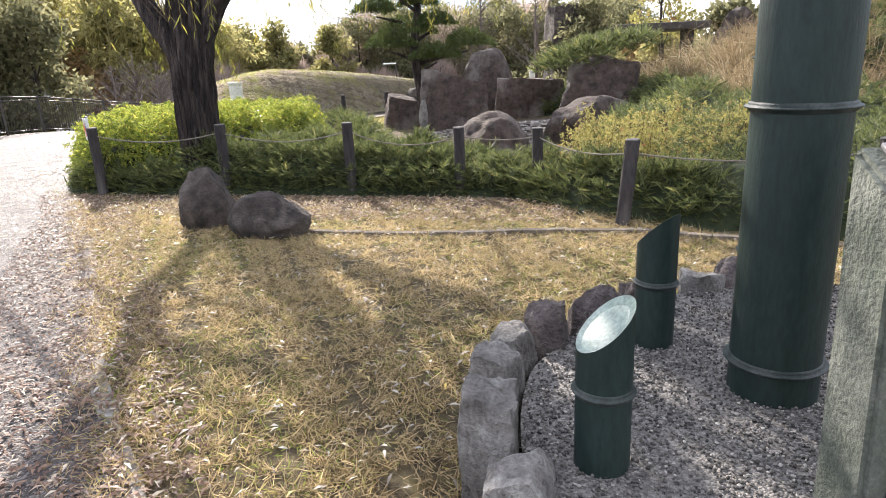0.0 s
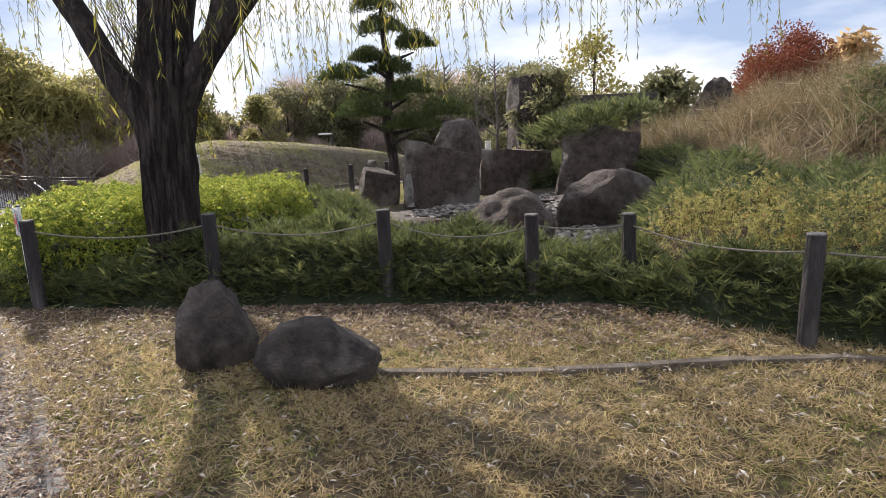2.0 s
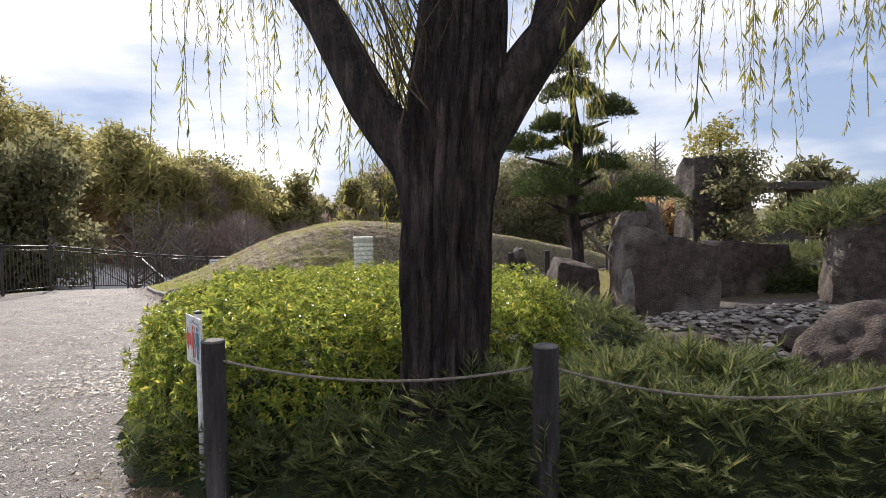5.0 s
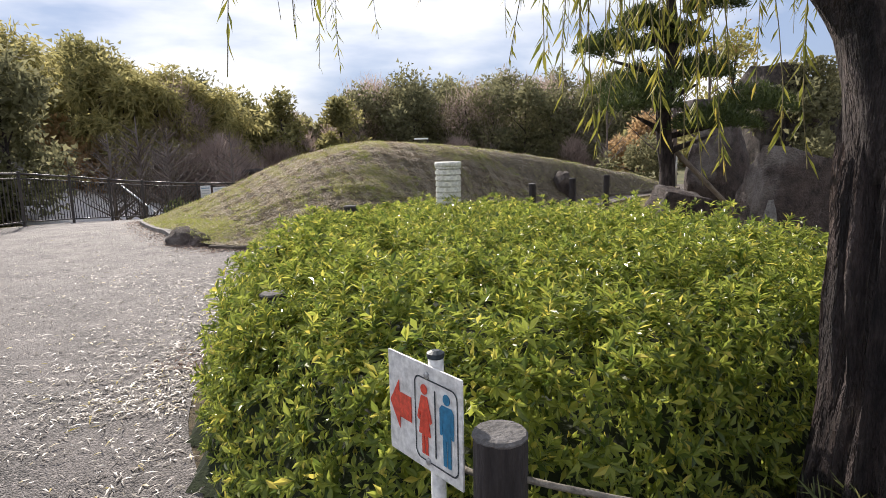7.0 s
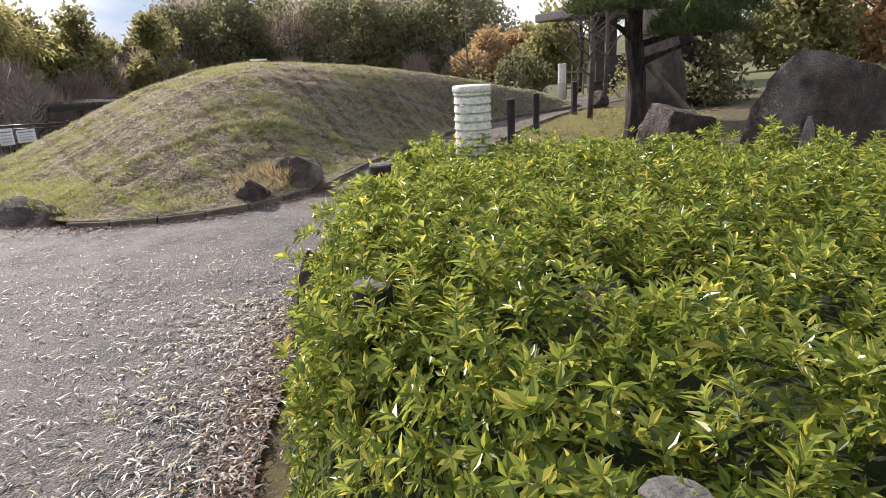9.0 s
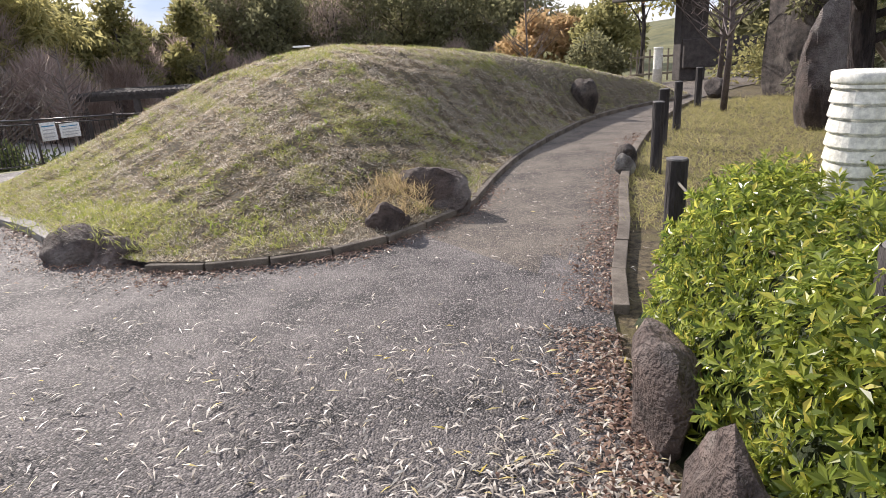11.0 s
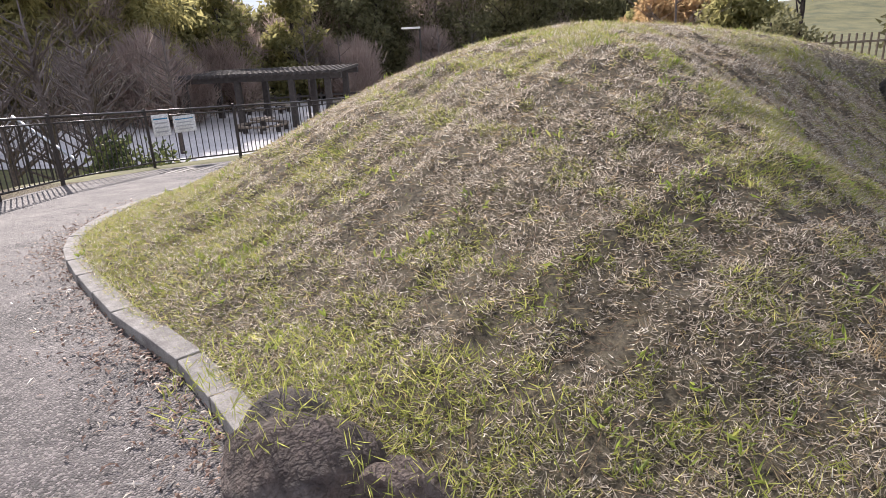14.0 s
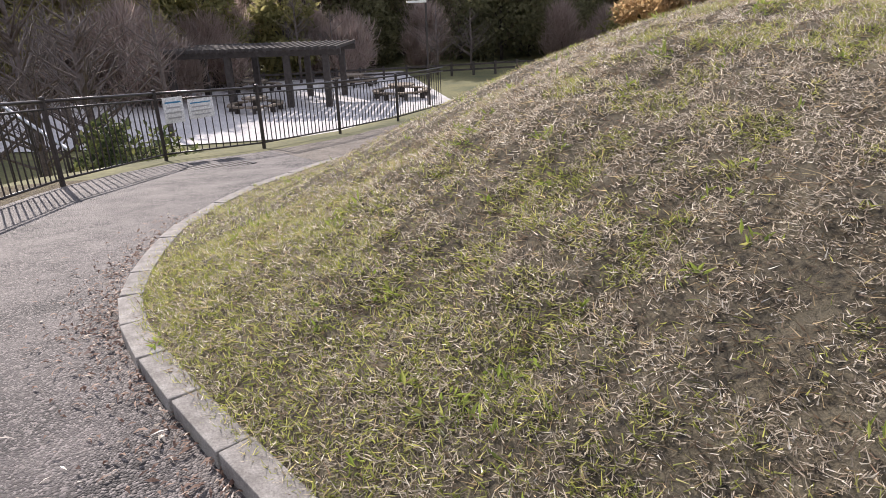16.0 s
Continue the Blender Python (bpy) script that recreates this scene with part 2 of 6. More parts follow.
M_STRAWGREEN = leaf("strip_grass_blade", (0.22, 0.22, 0.07), (0.44, 0.38, 0.18), (0.3, 0.31, 0.09), 0.65, 0.45)
M_PAMPAS = leaf("pampas", (0.075, 0.055, 0.032), (0.38, 0.29, 0.17), (0.6, 0.53, 0.4), 0.8, 0.35)
M_FALLEN = leaf("fallen_willow_leaf", (0.24, 0.2, 0.16), (0.62, 0.57, 0.5), (0.55, 0.42, 0.08), 0.45, 0.1)
M_BROWNLEAF = leaf("fallen_brown_leaf", (0.1, 0.055, 0.042), (0.28, 0.18, 0.125), (0.55, 0.49, 0.4), 0.6, 0.15)
M_TREE_A = leaf("dark_evergreen_leaf", (0.1, 0.1, 0.058), (0.2, 0.192, 0.105), None, 0.75, 0.58, spec=0.08, gain=1.75)
M_TREE_B = leaf("bamboo_leaf", (0.17, 0.162, 0.07), (0.37, 0.33, 0.145), None, 0.75, 0.58, spec=0.08, gain=1.75)
M_TREE_C = leaf("autumn_tree_leaf", (0.27, 0.185, 0.1), (0.4, 0.285, 0.15), None, 0.75, 0.58, spec=0.08, gain=1.75)
M_TREE_D = leaf("brown_tree_leaf", (0.22, 0.17, 0.15), (0.37, 0.3, 0.26), None, 0.75, 0.58, spec=0.08, gain=1.75)
M_TREE_E = leaf("green_tree_leaf", (0.12, 0.12, 0.055), (0.28, 0.255, 0.11), None, 0.75, 0.58, spec=0.08, gain=1.75)
M_REDBUSH = leaf("red_bush_leaf", (0.2, 0.055, 0.03), (0.3, 0.11, 0.055), None, 0.7, 0.3, gain=1.2)


# ---- building helpers ----
RNG = np.random.default_rng(7)


def link(name, me, material, parent=None, label="", m=None):
    ob = new(name, me)
    if material and not me.materials:
        me.materials.append(material)
    if m is not None:
        ob.matrix_basis = m
    if parent:
        ob.parent = parent
    if label:
        ob["label"] = label
    return ob


def part(name, bm, material, parent, label="", m=None, smooth=False):
    me = bpy.data.meshes.new(name)
    bm.to_mesh(me)
    bm.free()
    if smooth:
        me.shade_smooth()
    return link(name, me, material, parent, label, m)


def raw(name, v, f, material, parent=None, label="", smooth=False, m=None):
    me = bpy.data.meshes.new(name)
    me.from_pydata(np.asarray(v).tolist(), [], np.asarray(f).tolist() if not isinstance(f, list) else f)
    if smooth:
        me.shade_smooth()
    return link(name, me, material, parent, label, m)


def base(name, x, y, z, label, category, group="", rz=0.0, kind=""):
    e = new(name)
    e.matrix_basis = pose(x, y, z, 0, 0, rz)
    return tagged(e, label, category, group, kind)


def box_bm(sx, sy, sz, c=(0, 0, 0), bevel=0.0, bm=None):
    own = bmesh.new()
    bmesh.ops.create_cube(own, size=1, matrix=Matrix.Translation(c) @ Matrix.Diagonal((sx, sy, sz, 1)))
    if bevel:
        bmesh.ops.bevel(own, geom=own.edges[:], offset=bevel, segments=2, affect="EDGES", profile=0.6)
    if bm is None:
        return own
    me = bpy.data.meshes.new("tmp")
    own.to_mesh(me)
    own.free()
    bm.from_mesh(me)
    bpy.data.meshes.remove(me)
    return bm


def lathe(profile, n=24, bm=None, wob=0.0, seed=0):
    """A turned body from (radius, z) pairs, closed at both ends."""
    bm = bm or bmesh.new()
    rr = random.Random(seed)
    off = [1 + wob * rr.uniform(-1, 1) for _ in range(n)]
    rings = []
    for r, z in profile:
        rings.append([bm.verts.new((r * off[i] * math.cos(2 * math.pi * i / n), r * off[i] * math.sin(2 * math.pi * i / n), z)) for i in range(n)])
    for a, b in zip(rings, rings[1:]):
        for i in range(n):
            bm.faces.new((a[i], a[(i + 1) % n], b[(i + 1) % n], b[i]))
    bm.faces.new(rings[0][::-1])
    bm.faces.new(rings[-1])
    return bm


def tube(points, radii, n=8, bm=None, rough=0.0, seed=0):
    """A tapering tube along points."""
    bm = bm or bmesh.new()
    rr = random.Random(seed)
    pts = [Vector(p) for p in points]
    rings = []
    side = None
    for i, p in enumerate(pts):
        d = (pts[min(i + 1, len(pts) - 1)] - pts[max(i - 1, 0)]).normalized()
        if side is None:
            side = d.orthogonal().normalized()
        side = (side - d * side.dot(d)).normalized()
        up = d.cross(side)
        ring = []
        for k in range(n):
            a = 2 * math.pi * k / n
            r = radii[i] * (1 + rough * rr.uniform(-1, 1))
            ring.append(bm.verts.new(p + side * (r * math.cos(a)) + up * (r * math.sin(a))))
        rings.append(ring)
    for a, b in zip(rings, rings[1:]):
        for k in range(n):
            bm.faces.new((a[k], a[(k + 1) % n], b[(k + 1) % n], b[k]))
    bm.faces.new(rings[0][::-1])
    bm.faces.new(rings[-1])
    return bm


def spline(points, steps=8):
    """Catmull-Rom through the points."""
    p = [Vector(q) for q in points]
    p = [2 * p[0] - p[1]] + p + [2 * p[-1] - p[-2]]
    out = []
    for i in range(1, len(p) - 2):
        for s in range(steps):
            t = s / steps
            out.append(0.5 * ((2 * p[i]) + (p[i + 1] - p[i - 1]) * t + (2 * p[i - 1] - 5 * p[i] + 4 * p[i + 1] - p[i + 2]) * t * t
                              + (3 * p[i] - p[i - 1] - 3 * p[i + 1] + p[i + 2]) * t ** 3))
    out.append(p[-2])
    return out


def unit(a):
    return a / np.maximum(np.linalg.norm(a, axis=-1, keepdims=True), 1e-9)


def blades(P, D, L, W, N=None, fold=0.15, wide=0.45):
    """One folded four-cornered leaf a row: root P, way D, length L, width W."""
    n = len(P)
    D = unit(D)
    N = unit(RNG.normal(size=(n, 3))) if N is None else N
    S = unit(np.cross(D, N))
    U = np.cross(S, D)
    L, W = np.broadcast_to(L, n)[:, None], np.broadcast_to(W, n)[:, None]
    mid = P + D * L * wide + U * W * fold
    V = np.stack([P, mid + S * W / 2, P + D * L - U * W * fold, mid - S * W / 2], 1).reshape(-1, 3)
    F = np.arange(4 * n).reshape(n, 4)
    return V, F


def slivers(P, D, L, W):
    """One pointed three-cornered blade a row: foot P, way D, length L, width W."""
    n = len(P)
    D = unit(D)
    S = unit(np.cross(D, RNG.normal(size=(n, 3))))
    L, W = np.broadcast_to(L, n)[:, None], np.broadcast_to(W, n)[:, None]
    V = np.stack([P - S * W / 2, P + S * W / 2, P + D * L], 1).reshape(-1, 3)
    return V, np.arange(3 * n).reshape(n, 3)


def inside(poly, x, y):
    poly = np.asarray(poly)
    r = np.zeros(len(x), bool)
    for (x0, y0), (x1, y1) in zip(poly, np.roll(poly, -1, 0)):
        c = (y0 > y) != (y1 > y)
        r ^= c & (x < (x1 - x0) * (y - y0) / (y1 - y0 + 1e-12) + x0)
    return r


def edge_dist(poly, x, y):
    poly = np.asarray(poly, float)
    best = np.full(len(x), 1e9)
    for a, b in zip(poly, np.roll(poly, -1, 0)):
        d = b - a
        k = np.clip(((x - a[0]) * d[0] + (y - a[1]) * d[1]) / (d @ d + 1e-12), 0, 1)
        best = np.minimum(best, np.hypot(x - a[0] - k * d[0], y - a[1] - k * d[1]))
    return best


def wave(x, y, s, seed=0.0):
    """Cheap smooth unevenness, about -1 to 1."""
    x, y = np.asarray(x, float) * s, np.asarray(y, float) * s
    return (np.sin(1.7 * x + 0.6 * y + seed) + np.sin(-0.8 * x + 1.9 * y + 2.1 * seed + 1) + np.sin(3.1 * x - 2.3 * y + seed * 0.7) * 0.5 + np.sin(2.9 * x + 3.7 * y + 4 + seed) * 0.5) / 3


def smooth(t):
    t = np.clip(t, 0, 1)
    return t * t * (3 - 2 * t)


def ground_z(x, y):
    """Height of the ground sheet."""
    x, y = np.asarray(x, float), np.asarray(y, float)
    s = y - 20 - 0.5 * np.maximum(x + 8, 0)
    z = -0.1 * np.clip(0.5 * (s + np.sqrt(s * s + 1.5)), 0, 13)
    z = z - 0.26 * np.exp(-(((x - 1.3) / 2.4) ** 2 + ((y - 11.6) / 1.6) ** 2) ** 2)
    hill = np.exp(-(((x - 9.4) / 4.4) ** 2 + ((y - 14.0) / 5.2) ** 2))
    z = z + 1.85 * hill
    # the bank down to the lower court beyond the fence
    out = np.maximum(-13.0 - x, 0.7 * (y - 29.0 - 1.02 * (x + 11.3)))
    low = smooth(out / 6.0) * smooth((y - 6) / 8)
    z = z * (1 - low) - 3.35 * low
    far = smooth((y - 70) / 60)
    west = np.exp(-(((x + 42) / 14) ** 2 + ((y - 56) / 14) ** 2))
    return z + 6.0 * far + 7.0 * west


def gz(x, y):
    return float(ground_z(np.array([x]), np.array([y]))[0])


def on_ground(x, y, up=0.0):
    return np.stack([x, y, ground_z(x, y) + up], 1)


def scatter(poly, n):
    poly = np.asarray(poly)
    lo, hi = poly.min(0), poly.max(0)
    xs, ys = [], []
    got = 0
    while got < n:
        x, y = RNG.uniform(lo[0], hi[0], 2 * n), RNG.uniform(lo[1], hi[1], 2 * n)
        k = inside(poly, x, y)
        xs.append(x[k]), ys.append(y[k])
        got += k.sum()
    return np.concatenate(xs)[:n], np.concatenate(ys)[:n]


# ---- ground ----
PATH_EDGE = [(-0.2, -4.0), (-0.75, 0.9), (-1.83, 3.02), (-2.65, 4.57), (-3.22, 5.62), (-3.88, 6.78), (-5.03, 8.6), (-5.55, 9.7), (-5.85, 10.5), (-5.92, 11.3), (-5.62, 12.45), (-5.3, 13.2),
             (-4.98, 14.0), (-4.5, 14.9), (-3.95, 15.7), (-3.11, 17.07), (-1.89, 18.76), (-0.35, 20.55), (2.06, 22.9), (6.0, 25.4), (12, 27.5)]
FENCE_LINE = [(-13.2, 6), (-13.0, 12), (-12.75, 17), (-12.55, 19), (-12.5, 20.7), (-12.45, 22.6), (-12.4, 24.5), (-12.2, 26.15), (-11.38, 28.5), (-9.83, 29.4), (-8.32, 31.45), (-6.77, 33.25), (-5.2, 35.1)]

gx = np.unique(np.concatenate([np.linspace(-300, -30, 28), np.linspace(-30, 30, 181), np.linspace(30, 300, 28)]))
gy = np.unique(np.concatenate([np.linspace(-120, -6, 20), np.linspace(-6, 40, 116), np.linspace(40, 110, 50), np.linspace(110, 600, 30)]))
GX, GY = np.meshgrid(gx, gy)
GV = on_ground(GX.ravel(), GY.ravel())
near_flat = (np.abs(GX.ravel()) < 12) & (GY.ravel() < 16)
GV[:, 2] += np.where(near_flat, 0.012 * wave(GX.ravel(), GY.ravel(), 1.3), 0) - 0.012
nx = len(gx)
ii = (np.arange(len(gy) - 1)[:, None] * nx + np.arange(nx - 1)[None]).ravel()
GF = np.stack([ii, ii + 1, ii + nx + 1, ii + nx], 1)
ground = tagged(raw("ground", GV, GF, M_SOIL, smooth=True), "dry trodden winter turf and bare soil", "ground", kind="structure")
for extra in (M_FARGROUND, M_BEDROCK, M_EARTH_AND_SHADE):
    ground.data.materials.append(extra)
gc = GV[GF].mean(1)
zone = np.where((gc[:, 1] > 26.8) | (gc[:, 0] > 9) | (gc[:, 1] < -6), 1, 0)
zone = np.where(inside([(-1.2, 10.3), (0.8, 9.6), (2.4, 10.0), (4.4, 11.5), (4.2, 14), (2, 15.2), (-0.6, 14.2)], gc[:, 0], gc[:, 1]), 2, zone)
zone = np.where(inside([(-5.6, 9), (-3.5, 8.3), (1.2, 7), (2.2, 5.6), (9, 4.6), (9, 17), (4.4, 18), (4.2, 12), (2.2, 9.6), (-2, 10.2), (-4.8, 14.4)], gc[:, 0], gc[:, 1]), 3, zone)
foot = 7.15 - 0.27 * (gc[:, 0] + 2.7)
zone = np.where((gc[:, 0] > -4.6) & (gc[:, 0] < 1.6) & (gc[:, 1] > foot) & (gc[:, 1] < foot + 1.6), 3, zone)
ground.data.polygons.foreach_set("material_index", zone.astype(np.int32))

edge = spline([(x, y, 0) for x, y in PATH_EDGE], 5)
rows_n = len(edge)
west = spline([(-13.5, -6, 0), (-13.3, 2, 0), (-13.1, 8, 0), (-12.9, 13, 0), (-12.7, 18, 0), (-12.5, 22, 0), (-12.4, 25, 0), (-12.0, 26.6, 0), (-11.2, 27.8, 0), (-9.8, 28.7, 0), (-8.4, 30.2, 0), (-6.8, 32.2, 0), (-3, 34, 0), (4, 33, 0), (12, 31.5, 0)], 12)
pv = []
COLS = 30
for i, e in enumerate(edge):
    w = west[round(i / (rows_n - 1) * (len(west) - 1))]
    for j in range(COLS + 1):
        k = (j / COLS) ** 1.6
        pv.append((e.x + (w.x - e.x) * k, e.y + (w.y - e.y) * k))
pv = np.array(pv)
PV = on_ground(pv[:, 0], pv[:, 1], 0.006)
ii = (np.arange(rows_n - 1)[:, None] * (COLS + 1) + np.arange(COLS)[None]).ravel()
PF = np.stack([ii, ii + COLS + 1, ii + COLS + 2, ii + 1], 1)
road = raw("road", PV, PF, M_ASPHALT, smooth=True)
road.data.materials.append(M_GRIT)
pc = PV[PF].mean(1)
road.data.polygons.foreach_set("material_index", (pc[:, 0] + 0.35 * (pc[:, 1] - 16.2) + 5.3 > 0).astype(np.int32) * (pc[:, 1] > 15.3).astype(np.int32))
tagged(road, "worn grey asphalt footpath with pale fallen leaves", "path", kind="structure")

# lower court beyond the fence
cx, cy = np.meshgrid(np.linspace(-40, -1.5, 22), np.linspace(43, 68, 14))
CV = np.stack([cx.ravel(), cy.ravel(), ground_z(cx.ravel(), cy.ravel()) + 0.03], 1)
ii = (np.arange(13)[:, None] * 22 + np.arange(21)[None]).ravel()
tagged(raw("pavement", CV, np.stack([ii, ii + 1, ii + 23, ii + 22], 1), M_PLAZA), "pale sunlit gravel court below the bank", "pavement", kind="structure")

# ---- mound ----
MOUND = [(-7.43, 16.36), (-6.88, 16.14), (-6.19, 16.1), (-5.75, 16.2), (-4.83, 16.88), (-4.23, 17.82), (-3.35, 19.08), (-2.1, 20.5), (-0.62, 21.95), (1.0, 23.0), (2.61, 23.75), (3.0, 24.8), (1.4, 26.0), (-2.0, 27.6),
         (-5.5, 28.3), (-7.5, 27.7), (-8.6, 26.27), (-9.4, 24.8), (-9.73, 24.0), (-10.07, 22.64), (-10.1, 21.3), (-9.92, 20.27), (-9.19, 18.88), (-8.56, 17.95), (-8.05, 17.0)]
mound_edge = np.array([(p.x, p.y) for p in spline([(x, y, 0) for x, y in MOUND + MOUND[:1]], 14)[:-1]])
RIDGE_A, RIDGE_B = np.array((-5.2, 21.2)), np.array((1.2, 24.0))


def ridge_of(p):
    d = RIDGE_B - RIDGE_A
    k = np.clip(((p - RIDGE_A) @ d) / (d @ d), 0, 1)
    return RIDGE_A + k[:, None] * d, 1.47 - 0.95 * k ** 1.6


RINGS = 96
mr_p, mr_h = ridge_of(mound_edge)
mv = []
for j in range(RINGS + 1):
    s = j / RINGS
    q = mound_edge + (mr_p - mound_edge) * s
    b0 = ground_z(mound_edge[:, 0], mound_edge[:, 1]) + 0.07
    prof = math.sin(math.pi / 2 * s) ** 1.42
    z = b0 + (mr_h - b0) * prof + (0.035 * wave(q[:, 0], q[:, 1], 1.6, 1.0) + 0.03 * wave(q[:, 0], q[:, 1], 4.3, 4.0) + 0.02 * wave(q[:, 0], q[:, 1], 11.0, 2.0)) * min(1, 6 * s) * (1 - 0.5 * s)
    mv.append(np.column_stack([q, z]))
MN = len(mound_edge)
MV = np.concatenate(mv)
MF = []
for j in range(RINGS):
    a = j * MN + np.arange(MN)
    b = j * MN + (np.arange(MN) + 1) % MN
    MF.append(np.stack([a, b, b + MN, a + MN], 1))
MF = np.concatenate(MF)
M_MOUND = surf("mown_turf", (0.024, 0.02, 0.013), (0.2, 0.165, 0.105), 34, 0.95, 1.0, c3=(0.17, 0.145, 0.095), fine=190)
mound = tagged(raw("grass_mound", MV, MF, M_MOUND, smooth=True), "rounded mound of short half-dry grass beside the path", "mound", kind="structure")


def mound_scatter(n, ring_power=1.0):
    """Random places and normals on the mound."""
    A, B, C, D = (MV[MF[:, i]] for i in range(4))
    ar = np.linalg.norm(np.cross(B - A, D - A), axis=1) * np.where(A[:, 1] < 21.6, 3.0, 0.8)
    k = RNG.choice(len(MF), n, p=ar / ar.sum())
    A, B, C, D = A[k], B[k], C[k], D[k]
    u, v = RNG.random((len(A), 1)), RNG.random((len(A), 1))
    P = A * (1 - u) * (1 - v) + B * u * (1 - v) + C * u * v + D * (1 - u) * v
    return P, unit(np.cross(B - A, D - A))


# ---- rocks ----
def rock(name, x, y, z, size, label, material=M_ROCK, rz=0.0, seed=0, cuts=7, rough=0.09, sub=4, group="", sink=0.12, lean=0.0, parent=None, cut=0.80, blocky=False):
    """A broken boulder of the given width, depth and height, its foot a little in the ground."""
    bm = bmesh.new()
    bmesh.ops.create_icosphere(bm, subdivisions=sub, radius=1.0)
    rr = random.Random(seed)
    planes = []
    for _ in range(cuts):
        v = Vector((rr.uniform(-1, 1), rr.uniform(-1, 1), rr.uniform(-0.5, 1))).normalized()
        planes.append((v, rr.uniform(cut - 0.17, cut + 0.1)))
    if blocky:
        for ax in ((1, 0.1, 0.05), (-1, 0.12, 0.1), (0.1, 1, 0), (-0.08, -1, 0.12), (0.12, 0.05, 1)):
            v = (Vector(ax) + Vector((rr.uniform(-0.18, 0.18), rr.uniform(-0.18, 0.18), rr.uniform(-0.12, 0.12)))).normalized()
            planes.append((v, rr.uniform(0.5, 0.6)))
    o = Vector((seed * 3.7, seed * 1.3, seed * 2.1))
    for v in bm.verts:
        p = v.co.copy()
        for nrm, d in planes:
            ex = p.dot(nrm) - d
            if ex > 0:
                p -= nrm * ex * 0.93
        q = p * 1.0
        p *= 1 + rough * noise.fractal(q * 2.1 + o, 1.0, 2.0, 4) + 0.035 * noise.noise(q * 9 + o)
        p.z = max(p.z, -0.75)
        v.co = p
    zs = [v.co.z for v in bm.verts]
    xs = [v.co.x for v in bm.verts]
    ys = [v.co.y for v in bm.verts]
    for v in bm.verts:
        v.co.x = (v.co.x - (max(xs) + min(xs)) / 2) / (max(xs) - min(xs)) * size[0]
        v.co.y = (v.co.y - (max(ys) + min(ys)) / 2) / (max(ys) - min(ys)) * size[1]
        v.co.z = (v.co.z - min(zs)) / (max(zs) - min(zs)) * size[2] * (1 + sink) - size[2] * sink
    ob = part(name, bm, material, parent, smooth=False, m=pose(x, y, z, 0, lean, rz))
    ob.data.shade_smooth()
    ob.data.set_sharp_from_angle(angle=radians(32))
    if not parent:
        tagged(ob, label, "rock", group)
    return ob


rock("boulder", -2.31, 6.24, 0, (0.56, 0.46, 0.59), "upright dark boulder with a rounded top on the lawn", M_DARKSTONE, 10, 3, cut=0.86, rough=0.1, cuts=7)
rock("boulder", -1.6, 5.78, 0, (0.84, 0.52, 0.4), "low domed dark boulder with pale lichen spots on the lawn", M_DARKSTONE, -14, 5, cut=0.9, rough=0.12, cuts=6)

# standing stones of the dry pond
rock("standing_stone", 0.36, 14.65, -0.25, (1.5, 1.05, 1.6), "tall block of brown rock with a pale streak", M_ROCK, 2, 11, cuts=9, cut=0.76, rough=0.08, blocky=True)
rock("pale_streak", -0.27, 14.18, 0.1, (0.26, 0.12, 0.62), "pale weathered patch on the tall rock's face", M_LICHEN, 8, 111, cuts=6, rough=0.12, sink=0.05)
rock("standing_stone", 1.5, 19.0, -0.1, (1.9, 0.8, 1.92), "sloping brown rock slab behind the tall block", M_ROCK, 30, 17, cuts=6, cut=0.9)
rock("standing_stone", 3.55, 14.35, -0.2, (1.75, 1.2, 1.66), "broad brown standing rock under juniper", M_ROCK, -12, 12, cuts=9, cut=0.78, rough=0.1, blocky=True)
rock("standing_stone", 2.2, 16.1, 0, (1.75, 0.95, 1.06), "dark rock between the standing stones", M_ROCK, 12, 19, cuts=8, blocky=True)
rock("pond_boulder", 2.85, 11.95, -0.35, (1.8, 1.1, 1.12), "grey-brown pond boulder with a broad face", M_ROCK, 6, 13, cuts=7, cut=0.84, rough=0.11)
rock("pond_boulder", 0.86, 10.75, -0.35, (1.32, 0.95, 1.02), "rounded reddish-brown boulder by the dry pond", M_ROCK, -5, 14, cuts=6, cut=0.88, rough=0.1)
rock("standing_stone", 4.7, 22.4, gz(4.7, 22.4), (1.95, 1.1, 3.1), "tall dark rock overgrown with ivy", M_DARKSTONE, 8, 15, cuts=8, cut=0.76, blocky=True)
rock("pond_boulder", -0.85, 15.5, 0, (0.85, 0.55, 0.82), "low brown block beside the tall one", M_ROCK, 10, 16, cuts=7, blocky=True)
rock("pond_boulder", -1.7, 12.8, 0, (0.78, 0.55, 0.56), "half-buried brown rock among the junipers", M_ROCK, 5, 18)
rock("pond_boulder", 2.1, 11.9, -0.2, (0.35, 0.25, 0.5), "small upright stone beside the dry pond", M_DARKSTONE, 0, 21)
rock("pond_boulder", 1.4, 12.6, -0.2, (0.7, 0.4, 0.3), "low stone in the dry pond", M_ROCK, 14, 22)
rock("pond_boulder", -0.2, 12.2, -0.15, (0.9, 0.5, 0.28), "low stone at the dry pond's edge", M_ROCK, -20, 24)
rock("hilltop_rock", 7.8, 17.2, gz(7.8, 17.2), (1.3, 0.9, 1.4), "dark rock on the crest of the planted bank", M_DARKSTONE, 0, 25)
rock("hilltop_rock", 11.2, 14.2, gz(11.2, 14.2), (1.2, 0.8, 0.7), "dark rock half hidden by tall grass", M_DARKSTONE, 30, 26)
rock("pond_boulder", 4.2, 7.9, 0.05, (0.8, 0.6, 0.55), "grey rock showing over the low hedge", M_ROCK, 30, 27)

